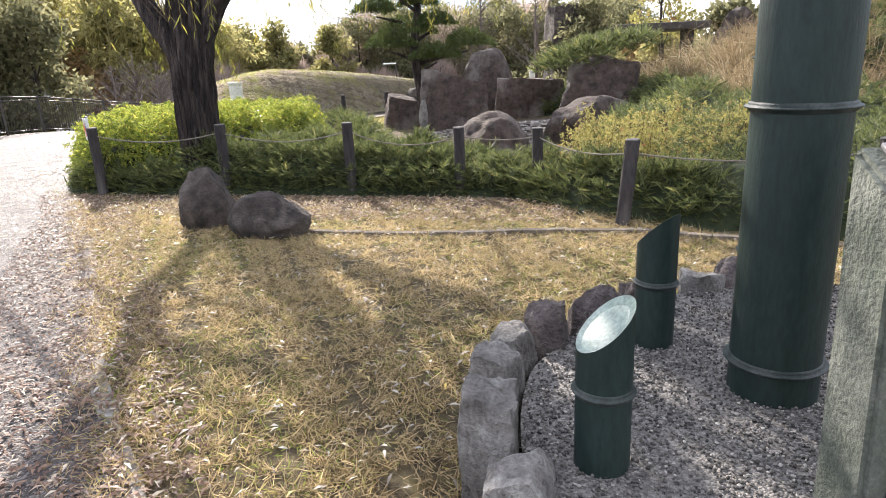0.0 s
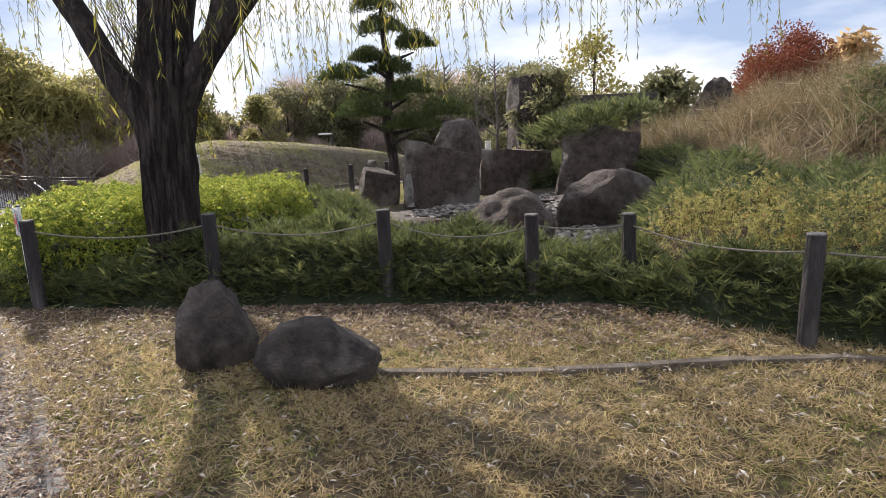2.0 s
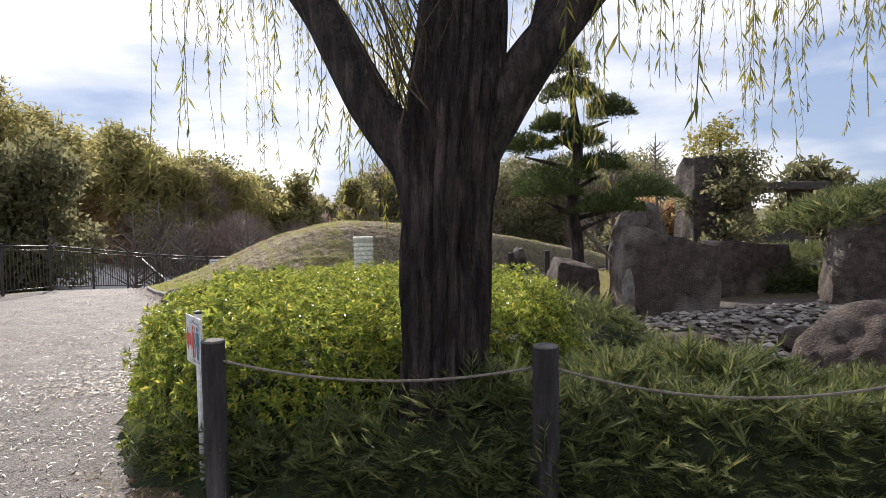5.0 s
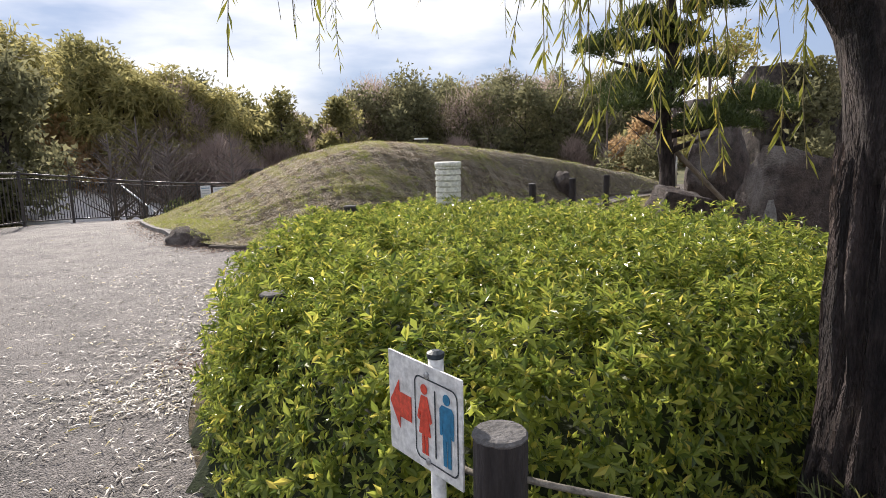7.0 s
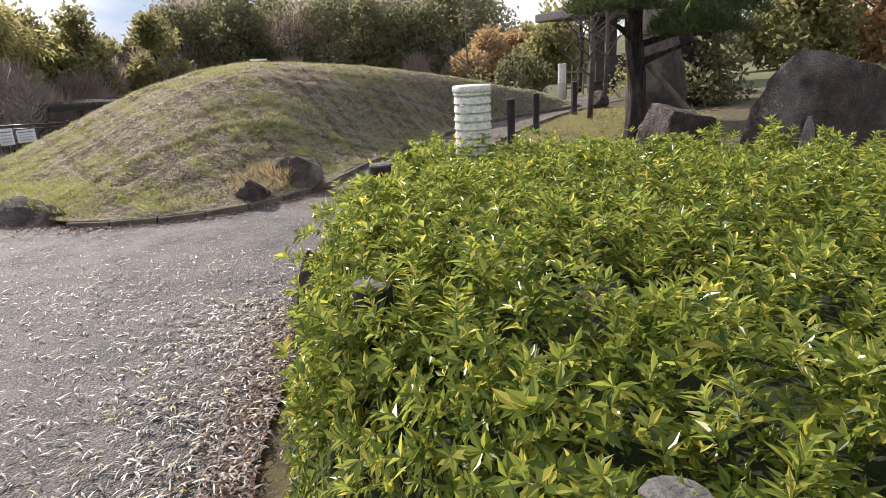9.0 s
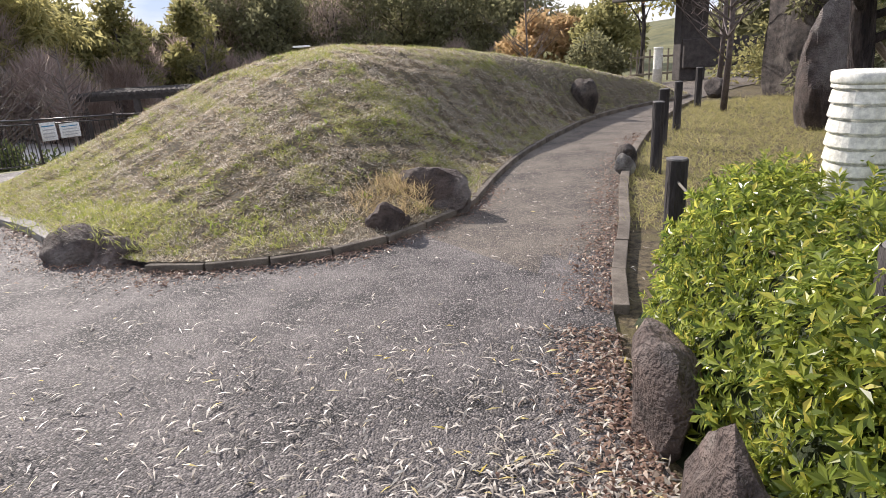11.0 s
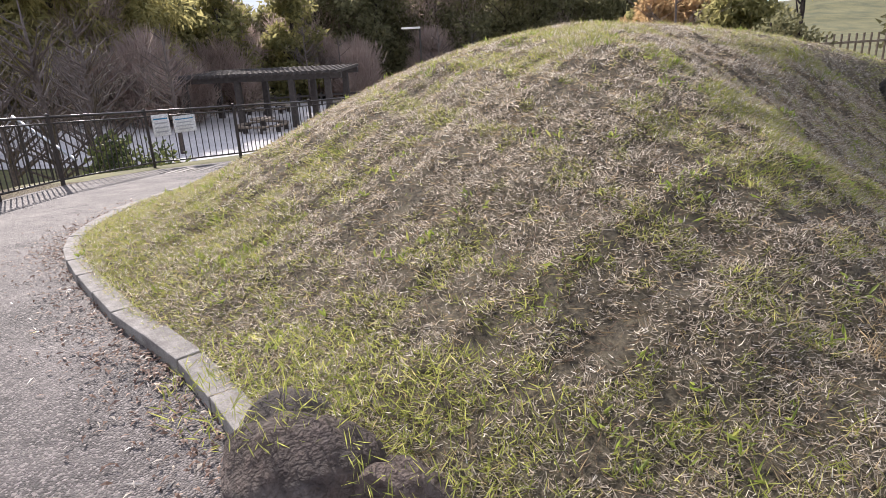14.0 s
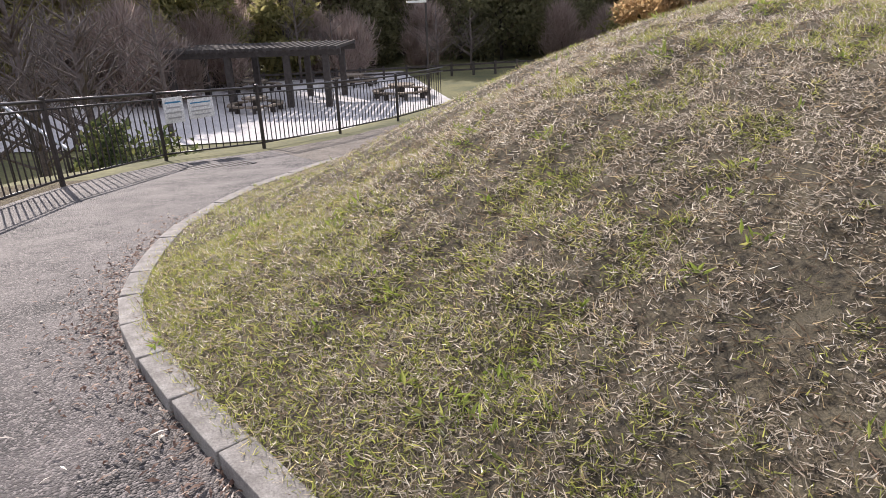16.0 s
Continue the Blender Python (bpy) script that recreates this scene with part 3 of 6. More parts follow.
# rocks of the mound
rock("edge_rock", -8.02, 17.0, -0.07, (0.72, 0.5, 0.34), "dark weathered rock set in the mound's edge", M_ROCK, -38, 31, rough=0.1, cut=0.9)
rock("edge_rock", -7.7, 16.76, -0.08, (0.52, 0.36, 0.28), "small cracked rock against a larger one", M_ROCK, -35, 32, rough=0.14, cut=0.9)
rock("edge_rock", -5.08, 17.05, -0.03, (0.5, 0.9, 0.44), "dark rounded rock at the path's bend", M_ROCK, 30, 33, rough=0.13)
rock("edge_rock", -5.62, 16.44, -0.05, (0.4, 0.32, 0.34), "small grey rock with lichen under dry grass", M_ROCK, 12, 34, rough=0.2)
rock("edge_rock", -0.75, 22.2, 0, (0.5, 0.75, 0.7), "black pointed rock on the mound's side", M_DARKSTONE, 20, 35, cuts=9, cut=0.7)
rock("mound_stone", -7.22, 21.2, 0.9, (0.2, 0.16, 0.14), "small pale square marker stone on the mound", M_CONCRETE, 30, 36, cuts=10, cut=0.66)
rock("flat_stone", -8.05, 17.36, 0.05, (0.42, 0.34, 0.1), "flat brown stone sunk in the grass", M_DARKSTONE, 15, 37)
rock("edge_rock", -2.75, 17.55, 0, (0.26, 0.2, 0.22), "pale rounded stone beside a post", M_LICHEN, 20, 38)
rock("edge_rock", -2.55, 17.85, 0, (0.34, 0.24, 0.26), "dark stone beside a post", M_DARKSTONE, 50, 39)
rock("edge_rock", 3.1, 23.4, 0, (0.6, 0.5, 0.4), "dark stone near the far bend of the path", M_DARKSTONE, 50, 40)

# ring of stones round the gravel bed
RING = [(0.20, 1.58, 0.34, 0.25, 0.36, 80), (0.13, 1.88, 0.36, 0.2, 0.44, 80), (0.19, 2.24, 0.28, 0.21, 0.42, 66), (0.28, 2.5, 0.22, 0.2, 0.38, 50), (0.46, 2.68, 0.25, 0.24, 0.42, 20),
        (0.72, 2.92, 0.33, 0.24, 0.39, 40), (1.04, 3.12, 0.29, 0.22, 0.35, 15), (1.37, 3.26, 0.27, 0.22, 0.33, 6), (1.62, 3.33, 0.26, 0.26, 0.38, -5), (1.95, 3.3, 0.4, 0.28, 0.34, -14), (2.32, 3.12, 0.4, 0.28, 0.36, -40),
        (0.33, 1.2, 0.46, 0.32, 0.34, 105), (0.55, 0.8, 0.46, 0.32, 0.36, 130)]
for k, (x, y, a, b, h, rz) in enumerate(RING):
    pale = k in (0, 1, 2, 3, 7, 11)
    rock("edging_stone", x, y, 0, (a, b, h), "pale lichened edging stone of the gravel bed" if pale else "brown edging stone of the gravel bed", M_LICHEN if pale else M_BEDSTONE, rz, 50 + k, sub=4, rough=0.16, blocky=k not in (4, 5, 8), cut=0.76, group="stones round the gravel bed")

# stone edging of the shrub bed along the path
for k, (x, y, a, b, h, rz) in enumerate([(-5.49, 12.62, 0.5, 0.2, 0.5, 78), (-5.2, 13.35, 0.5, 0.26, 0.42, 66), (-5.58, 11.9, 0.5, 0.16, 0.12, 82), (-5.69, 11.3, 0.55, 0.14, 0.1, 92), (-5.62, 10.65, 0.55, 0.14, 0.1, 110)]):
    rock("bed_stone", x, y, 0, (a, b, h), "brown stone edging the shrub bed beside the path", M_ROCK if k < 2 else M_OLDKERB, rz, 80 + k, sub=3, rough=0.16 if k < 2 else 0.05, blocky=k > 1, group="stones of the shrub bed")

rock("bed_rock", -4.66, 10.9, 0, (0.75, 0.55, 0.8), "grey-brown rock half sunk among the shrubs", M_ROCK, 20, 95, sub=4, rough=0.1)

# ---- gravel bed ----
BED_Z = 0.226       # the bed is banked up inside its stones
BED = [(x * 0.82, y * 0.84) for x, y in ((0.3, 1.3), (0.28, 2.2), (0.4, 2.8), (0.6, 3.1), (0.95, 3.5), (1.35, 3.75), (2.1, 3.9), (2.7, 3.7), (3.0, 3.0), (2.9, 1.6), (2.2, 0.6), (1.0, 0.5), (0.5, 0.9))]
bedo = spline([(x, y, 0) for x, y in BED + BED[:1]], 4)[:-1]
bm = bmesh.new()
bm.faces.new([bm.verts.new((p.x, p.y, BED_Z - 0.004)) for p in bedo])
bed = tagged(part("gravel_bed", bm, M_PEBBLE, None), "bed of fine grey gravel ringed with stones", "gravel", kind="structure")
px, py = scatter([(p.x, p.y) for p in bedo], 17000)
sel = np.hypot(px - 1.0, py - 2.4) < 1.7
px, py = px[sel], py[sel]
ico = [(0, 0, 1), (0.9, 0, 0.35), (0.28, 0.85, 0.4), (-0.72, 0.53, 0.35), (-0.72, -0.53, 0.4), (0.28, -0.85, 0.35), (0.5, 0.4, -0.4), (-0.5, 0.4, -0.4), (0, -0.6, -0.4)]
icf = [(0, 1, 2), (0, 2, 3), (0, 3, 4), (0, 4, 5), (0, 5, 1), (1, 6, 2), (2, 7, 3), (3, 7, 4), (4, 8, 5), (5, 8, 1), (1, 8, 6), (2, 6, 7), (4, 7, 8)]
n = len(px)
sc = RNG.uniform(0.004, 0.0085, (n, 1, 1)) * RNG.uniform(0.7, 1.3, (n, 1, 3))
ang = RNG.uniform(0, 6.28, n)
pb = np.array(ico)[None] * sc
ca, sa = np.cos(ang)[:, None], np.sin(ang)[:, None]
pb = np.stack([pb[..., 0] * ca - pb[..., 1] * sa + px[:, None], pb[..., 0] * sa + pb[..., 1] * ca + py[:, None], pb[..., 2] + BED_Z], -1)
pf = (np.array(icf)[None] + (np.arange(n) * len(ico))[:, None, None]).reshape(-1, 3)
M_PEB2 = leaf("loose_pebble", (0.045, 0.043, 0.04), (0.21, 0.195, 0.18), (0.5, 0.47, 0.43), 0.8, 0.0)
tagged(raw("gravel", pb.reshape(-1, 3), pf, M_PEB2, bed), kind="stuff")


# ---- green bamboo-shaped posts ----
def bamboo_post(x, y, h_low, h_high, r, nodes, label, rz=0.0, name="bamboo_bollard"):
    e = base(name, x, y, BED_Z - 0.006, label, "bollard", rz=rz)
    bm = bmesh.new()
    seg = 32
    levels = [0.0] + sorted(nodes) + [None]
    rings = []
    for lv in levels:
        ring = []
        for i in range(seg):
            a = 2 * math.pi * i / seg
            z = lv if lv is not None else (h_low + h_high) / 2 + (h_high - h_low) / 2 * math.cos(a)
            ring.append(bm.verts.new((r * math.cos(a), r * math.sin(a), z)))
        rings.append(ring)
    for a, b in zip(rings, rings[1:]):
        for i in range(seg):
            bm.faces.new((a[i], a[(i + 1) % seg], b[(i + 1) % seg], b[i]))
    part("pole", bm, M_BAMBOO, e, smooth=True)
    bm = bmesh.new()
    rim, inner = [], []
    for i in range(seg):
        a = 2 * math.pi * i / seg
        rim.append(bm.verts.new((r * 0.999 * math.cos(a), r * 0.999 * math.sin(a), (h_low + h_high) / 2 + (h_high - h_low) / 2 * math.cos(a) + 0.001)))
        inner.append(bm.verts.new((r * 0.8 * math.cos(a), r * 0.8 * math.sin(a), (h_low + h_high) / 2 + (h_high - h_low) / 2 * 0.8 * math.cos(a) - 0.012)))
    for i in range(seg):
        bm.faces.new((rim[i], rim[(i + 1) % seg], inner[(i + 1) % seg], inner[i]))
    bm.faces.new(inner)
    part("cut_face", bm, M_CUT, e, "pale green slanted cut face")
    for z in nodes:
        part("node_ring", lathe([(r, z - 0.016), (r * 1.05, z - 0.012), (r * 1.06, z - 0.004), (r * 1.12, z - 0.003), (r * 1.14, z + 0.001), (r * 1.12, z + 0.005), (r * 1.04, z + 0.006), (r * 1.055, z + 0.012), (r * 1.02, z + 0.017), (r, z + 0.019)], 32), M_RING, e, "worn grey node ring", smooth=True)
    return e


bamboo_post(0.47, 1.75, 0.40, 0.55, 0.086, [0.262], "low dark green bamboo-shaped bollard with a pale slanted cut", 12)
bamboo_post(0.915, 2.61, 0.44, 0.6, 0.085, [0.287], "dark green bamboo-shaped bollard with a slanted cut", -50)
bamboo_post(1.215, 2.16, 2.7, 3.0, 0.156, [0.13, 1.05, 2.0], "thick tall dark green bamboo-shaped post on gravel", 0, "bamboo_post")
bamboo_post(1.5, 2.82, 2.5, 2.8, 0.12, [0.34, 1.2, 2.05], "second tall green bamboo-shaped post behind the thick one", 0, "bamboo_post")

# stone monument with a slanted plate
e = base("stone_monument", 0.95, 1.28, 0, "squared mossy stone monument with a slanted metal plate", "monument", rz=-3)
bm = bmesh.new()
vv = [bm.verts.new(c) for c in ((0.02, 0, -0.02), (0.8, 0, -0.02), (0.8, 0.17, -0.02), (0.0, 0.17, -0.02), (0, 0, 1.14), (0.8, 0, 1.14), (0.8, 0.17, 1.24), (-0.02, 0.17, 1.24))]
for f in ((3, 2, 1, 0), (0, 1, 5, 4), (1, 2, 6, 5), (2, 3, 7, 6), (3, 0, 4, 7), (4, 5, 6, 7)):
    bm.faces.new([vv[i] for i in f])
bmesh.ops.bevel(bm, geom=bm.edges[:], offset=0.014, segments=2, affect="EDGES")
bmesh.ops.subdivide_edges(bm, edges=bm.edges[:], cuts=5, use_grid_fill=True)
for v in bm.verts:
    v.co += Vector((1, 1, 0)) * 0.007 * noise.fractal(v.co * 7, 1, 2, 3)
part("body", bm, M_MONUMENT, e)
bm = box_bm(0.7, 0.03, 1.06, (0.42, -0.002, 0.53), 0.01)
bmesh.ops.subdivide_edges(bm, edges=bm.edges[:], cuts=6, use_grid_fill=True)
for v in bm.verts:
    v.co.y += 0.012 * noise.fractal(v.co * 11, 1, 2, 4)
part("rough_face", bm, M_MONUDARK, e, "dark broken stone face")
part("plate", box_bm(0.74, 0.17, 0.012, (0.4, 0.088, 0), 0.003), M_PLATE, e, "grey metal plate", m=pose(0, -0.005, 1.155, 30, 0, 0))

# ---- kerbs ----
def kerb_run(name, pts, w, h, length, label, material, sunk=0.05, gap=0.008, offset=0.0):
    """Concrete kerb pieces end to end along a line; each piece its own object."""
    line = [Vector((p[0], p[1], 0)) for p in pts]
    root = new(name)
    tagged(root, label, "kerb", kind="structure")
    cum = [0.0]
    for a, b in zip(line, line[1:]):
        cum.append(cum[-1] + (b - a).length)

    def at(s):
        for i in range(len(line) - 1):
            if s <= cum[i + 1] or i == len(line) - 2:
                u = (s - cum[i]) / max(1e-6, cum[i + 1] - cum[i])
                return line[i].lerp(line[i + 1], u)
    bm = box_bm(length - gap, w, h + sunk, (0, 0, (h - sunk) / 2), 0.008)
    me = bpy.data.meshes.new("kerb_piece")
    bm.to_mesh(me)
    bm.free()
    count = int(cum[-1] / length)
    for i in range(count):
        a, b = at(i * length), at((i + 1) * length)
        mid = (a + b) / 2
        yaw = math.degrees(math.atan2(b.y - a.y, b.x - a.x))
        slope = math.degrees(math.atan2(gz(b.x, b.y) - gz(a.x, a.y), (b - a).length))
        link("kerb_piece", me, material, root, "", pose(mid.x, mid.y, gz(mid.x, mid.y) + RNG.uniform(-0.006, 0.006), 0, -slope, yaw + RNG.uniform(-1.2, 1.2)))
    return root


kerb_run("trim_lawn", [(p.x, p.y) for p in spline([(-1.3, 5.74, 0), (-0.1, 5.47, 0), (1.55, 5.26, 0), (2.25, 4.88, 0), (4.2, 4.0, 0)], 8)], 0.07, 0.035, 0.6, "low worn edging across the lawn", M_OLDKERB)
kerb_run("trim_path", [(p.x, p.y) for p in edge[6:31]], 0.09, 0.004, 0.6, "flush concrete edging between path and lawn", M_CONCRETE)
kerb_run("trim_bed", [(p.x + 0.05, p.y) for p in edge[62:92]], 0.09, 0.05, 0.6, "low dirty edging of the grass strip", M_OLDKERB)
mk = [tuple(p) for p in mound_edge]
kerb_run("trim_mound_east", mk[:210], 0.1, 0.07, 0.45, "dark earthy kerb round the mound's front", M_OLDKERB)
kerb_run("trim_mound_west", mk[210:-14], 0.13, 0.085, 0.45, "curved pale concrete kerb round the mound", M_CONCRETE)

# ---- posts and ropes ----
def log_post(x, y, top, r=0.055, lean=(0, 0), label="dark ribbed log-shaped fence post", group="rope fence posts"):
    z0 = gz(x, y)
    h = top - z0
    e = base("fence_post", x, y, z0, label, "post", group)
    bm = bmesh.new()
    seg, rows = 14, 7
    rr = random.Random(int(x * 100) + int(y * 10))
    ridge = [1 + rr.uniform(-0.09, 0.09) for _ in range(seg)]
    rings = []
    for j in range(rows):
        z = -0.05 + (h + 0.05) * j / (rows - 1)
        rings.append([bm.verts.new((r * ridge[i] * math.cos(6.2832 * i / seg) * (1 + rr.uniform(-.03, .03)) + lean[0] * z / h, r * ridge[i] * math.sin(6.2832 * i / seg) + lean[1] * z / h, z)) for i in range(seg)])
    for a, b in zip(rings, rings[1:]):
        for i in range(seg):
            bm.faces.new((a[i], a[(i + 1) % seg], b[(i + 1) % seg], b[i]))
    part("shaft", bm, M_POST, e)
    bm = lathe([(r * 0.97, h - 0.004), (r * 1.02, h + 0.002), (r * 0.95, h + 0.01), (r * 0.4, h + 0.013)], 14)
    part("end_cap", bm, M_POSTTOP, e, "weathered grey post end", m=pose(lean[0], lean[1], 0))
    return e


FRONT = [(-4.39, 8.26, 0.855), (-2.67, 7.96, 0.85), (-1.06, 7.6, 0.83), (0.23, 7.26, 0.75), (1.11, 7.2, 0.71), (1.6, 5.5, 0.74), (3.6, 5.1, 0.72)]
for x, y, t in FRONT:
    lean = (0.09, 0.08) if abs(x - 1.6) < 0.1 else (0, 0)
    log_post(x, y, t, 0.062, lean)
SIDE = [(-5.22, 9.95, 0.79), (-5.46, 11.07, 0.83), (-5.05, 12.62, 0.93), (-4.21, 14.69, 0.74), (-2.47, 17.4, 0.74), (-1.42, 18.8, 0.72), (-0.43, 19.86, 0.7), (1.65, 22.1, 0.72)]
for x, y, t in SIDE:
    log_post(x, y, t, 0.062)


def rope(a, b, sag, name="rope"):
    a, b = Vector(a), Vector(b)
    pts = [a.lerp(b, k / 14) - Vector((0, 0, sag * 4 * (k / 14) * (1 - k / 14))) for k in range(15)]
    return tagged(part(name, tube(pts, [0.008] * 15, 6), M_ROPE, None, smooth=True), "weathered grey rope slung between fence posts", "rope", "ropes")


for (x0, y0, z0), (x1, y1, z1), s in ((FRONT[0], FRONT[1], 0.1), (FRONT[1], FRONT[2], 0.12), (FRONT[2], FRONT[3], 0.13), (FRONT[3], FRONT[4], 0.04), (FRONT[4], (1.68, 5.57, 0.72), 0.08), ((1.68, 5.57, 0.72), FRONT[6], 0.08)):
    rope((x0, y0, z0 - 0.09), (x1, y1, z1 - 0.09), s)
for a, b in zip(SIDE[:4], SIDE[1:4]):
    rope((a[0], a[1], a[2] - 0.12), (b[0], b[1], b[2] - 0.12), 0.1)
rope((-4.39, 8.26, 0.74), (-5.22, 9.95, 0.74), 0.12)

# ---- toilet sign ----
sg = base("direction_sign", -4.52, 8.42, 0, "small white toilet sign with red arrow on a steel pole", "sign", rz=-56)
part("pole", tube([(0, 0, -0.05), (0, 0, 0.985)], [0.019, 0.019], 12), M_WHITE, sg, smooth=True)
part("pole_cap", lathe([(0.02, 0.983), (0.022, 0.987), (0.022, 0.996), (0.01, 1.002)], 12), M_BLACK, sg, "dark plastic cap")
SW, SH = 0.30, 0.27
SZ = 0.835
panel = part("panel", box_bm(SW, 0.006, SH, (-0.02, -0.024, SZ), 0.002), M_WHITE, sg)
for z in (SZ + 0.11, SZ - 0.11):
    part("bolt", lathe([(0.009, 0), (0.009, 0.004), (0.004, 0.006)], 10), M_STEEL, panel, m=pose(0, -0.027, z, 90, 0, 0))


def flat(name, pts, material, y=-0.0285, holder=None, thick=0.0015):
    bm = bmesh.new()
    f = bm.faces.new([bm.verts.new((x - 0.02, y, SZ + z)) for x, z in pts])
    r = bmesh.ops.extrude_face_region(bm, geom=[f])
    bmesh.ops.translate(bm, verts=[v for v in r["geom"] if isinstance(v, bmesh.types.BMVert)], vec=(0, -thick, 0))
    return part(name, bm, material, holder)


flat("arrow", [(-0.142, 0.0), (-0.10, 0.065), (-0.10, 0.033), (-0.048, 0.033), (-0.048, -0.033), (-0.10, -0.033), (-0.10, -0.065)], M_RED, holder=panel)


def round_rect(cx, cz, w, h, r, n=5):
    out = []
    for qx, qz, a0 in ((1, 1, 0), (-1, 1, 90), (-1, -1, 180), (1, -1, 270)):
        for k in range(n + 1):
            a = radians(a0 + 90 * k / n)
            out.append((cx + qx * (w / 2 - r) + r * math.cos(a), cz + qz * (h / 2 - r) + r * math.sin(a)))
    return out


bm = bmesh.new()
o = [bm.verts.new((x - 0.02, -0.0285, SZ + z)) for x, z in round_rect(0.052, -0.005, 0.17, 0.215, 0.022)]
i_ = [bm.verts.new((x - 0.02, -0.0285, SZ + z)) for x, z in round_rect(0.052, -0.005, 0.162, 0.207, 0.019)]
for k in range(len(o)):
    bm.faces.new((o[k], o[(k + 1) % len(o)], i_[(k + 1) % len(o)], i_[k]))
part("border", bm, M_BLACK, panel)
flat("divider", [(0.05, -0.09), (0.053, -0.09), (0.053, 0.08), (0.05, 0.08)], M_BLACK, holder=panel)
for cxx, col, skirt in ((0.008, M_RED, True), (0.096, M_BLUE, False)):
    flat("figure_head", [(cxx + 0.013 * math.cos(k * 0.5236), 0.072 + 0.013 * math.sin(k * 0.5236)) for k in range(12)], col, holder=panel)
    if skirt:
        shape = [(-0.012, 0.055), (-0.03, -0.005), (-0.022, -0.012), (-0.013, 0.015), (-0.024, -0.045), (-0.012, -0.045), (-0.012, -0.095), (-0.002, -0.095), (-0.002, -0.045), (0.002, -0.045), (0.002, -0.095), (0.012, -0.095), (0.012, -0.045), (0.024, -0.045), (0.013, 0.015), (0.022, -0.012), (0.03, -0.005), (0.012, 0.055)]
    else:
        shape = [(-0.018, 0.055), (-0.026, 0.045), (-0.026, -0.02), (-0.018, -0.02), (-0.016, 0.03), (-0.014, -0.095), (-0.002, -0.095), (-0.002, -0.03), (0.002, -0.03), (0.002, -0.095), (0.014, -0.095), (0.016, 0.03), (0.018, -0.02), (0.026, -0.02), (0.026, 0.045), (0.018, 0.055)]
    flat("figure", [(cxx + x, z) for x, z in shape], col, holder=panel)


# ---- louvred garden lamps ----
def garden_lamp(x, y, h, r, label):
    e = base("garden_lamp", x, y, gz(x, y), label, "lamp", "garden lamps", rz=35)
    z1 = h * 0.52
    part("base_tube", lathe([(r, -0.05), (r, z1 - 0.02), (r * 1.05, z1 - 0.012), (r * 1.05, z1), (r * 0.96, z1 + 0.004)], 28), M_CREAM, e, smooth=True)
    part("core", lathe([(r * 0.86, z1), (r * 0.86, h - 0.03)], 24), M_CREAM, e, smooth=True)
    step = h * 0.047
    z = z1 + 0.01
    while z < h - 0.05:
        part("louvre", lathe([(r * 0.87, z), (r * 0.99, z), (r * 1.0, z + 0.004), (r * 0.94, z + step * 0.8), (r * 0.87, z + step * 0.84)], 32), M_CREAM, e)
        z += step
    part("cap", lathe([(r * 1.0, h - 0.045), (r * 1.03, h - 0.035), (r * 1.03, h - 0.004), (r * 0.97, h + 0.002), (r * 0.3, h + 0.004)], 28), M_CREAM, e, smooth=True)
    return e


garden_lamp(-4.12, 13.6, 1.27, 0.135, "round cream louvred garden lamp among shrubs")
garden_lamp(3.9, 26.7, 1.1, 0.12, "round cream louvred garden lamp by the far path")


# ---- metal fence ----
fence = base("metal_fence", 0, 0, 0, "dark brown metal railing with upright bars along the path", "fence")
FH = 1.1
fl = [Vector((x, y, gz(x, y))) for x, y in FENCE_LINE]
bm = box_bm(0.014, 0.014, FH - 0.2, (0, 0, 0.1 + (FH - 0.2) / 2))
bar_me = bpy.data.meshes.new("bar")
bm.to_mesh(bar_me)
bm.free()
post_me = bpy.data.meshes.new("post")
bm = box_bm(0.05, 0.05, FH + 0.08, (0, 0, FH / 2 - 0.02), 0.006)
lathe([(0.03, FH + 0.02), (0.034, FH + 0.03), (0.034, FH + 0.045), (0.012, FH + 0.06)], 10, bm)
bm.to_mesh(post_me)
bm.free()
for i, (a, b) in enumerate(zip(fl, fl[1:])):
    ln = (b - a).length
    yaw = math.degrees(math.atan2(b.y - a.y, b.x - a.x))
    link("post", post_me, M_FENCE, fence, "", pose(a.x, a.y, a.z, 0, 0, yaw))
    for zz, rr in ((FH, 0.022), (FH - 0.1, 0.014), (0.1, 0.016)):
        part("rail", tube([a + Vector((0, 0, zz)), b + Vector((0, 0, zz))], [rr, rr], 8), M_FENCE, fence, smooth=True)
    cnt = int(ln / 0.125)
    if i == 0:
        continue
    for k in range(1, cnt):
        p = a.lerp(b, k / cnt)
        link("bar", bar_me, M_FENCE, fence, "", pose(p.x, p.y, p.z, 0, 0, yaw))
# notices on the fence
for dx, w, h in ((0.26, 0.33, 0.42), (0.72, 0.44, 0.33)):
    a, b = fl[8], fl[9]      # the stretch after the bend
    p = a + (b - a).normalized() * dx
    yaw = math.degrees(math.atan2(b.y - a.y, b.x - a.x))
    e = base("notice", p.x + 0.02, p.y - 0.04, p.z + 0.82, "weathered white notice board tied to the railing", "sign", rz=yaw)
    pn = part("board", box_bm(w, 0.008, h, (0, 0, 0), 0.002), M_WHITE, e)
    for k in range(4):
        part("text_line", box_bm(w * (0.8 - 0.1 * (k % 2)), 0.003, h * 0.06, (0, -0.0055, h * (0.3 - 0.2 * k))), M_BLUE if k == 0 else M_STEEL, pn, "faded line of unreadable text")

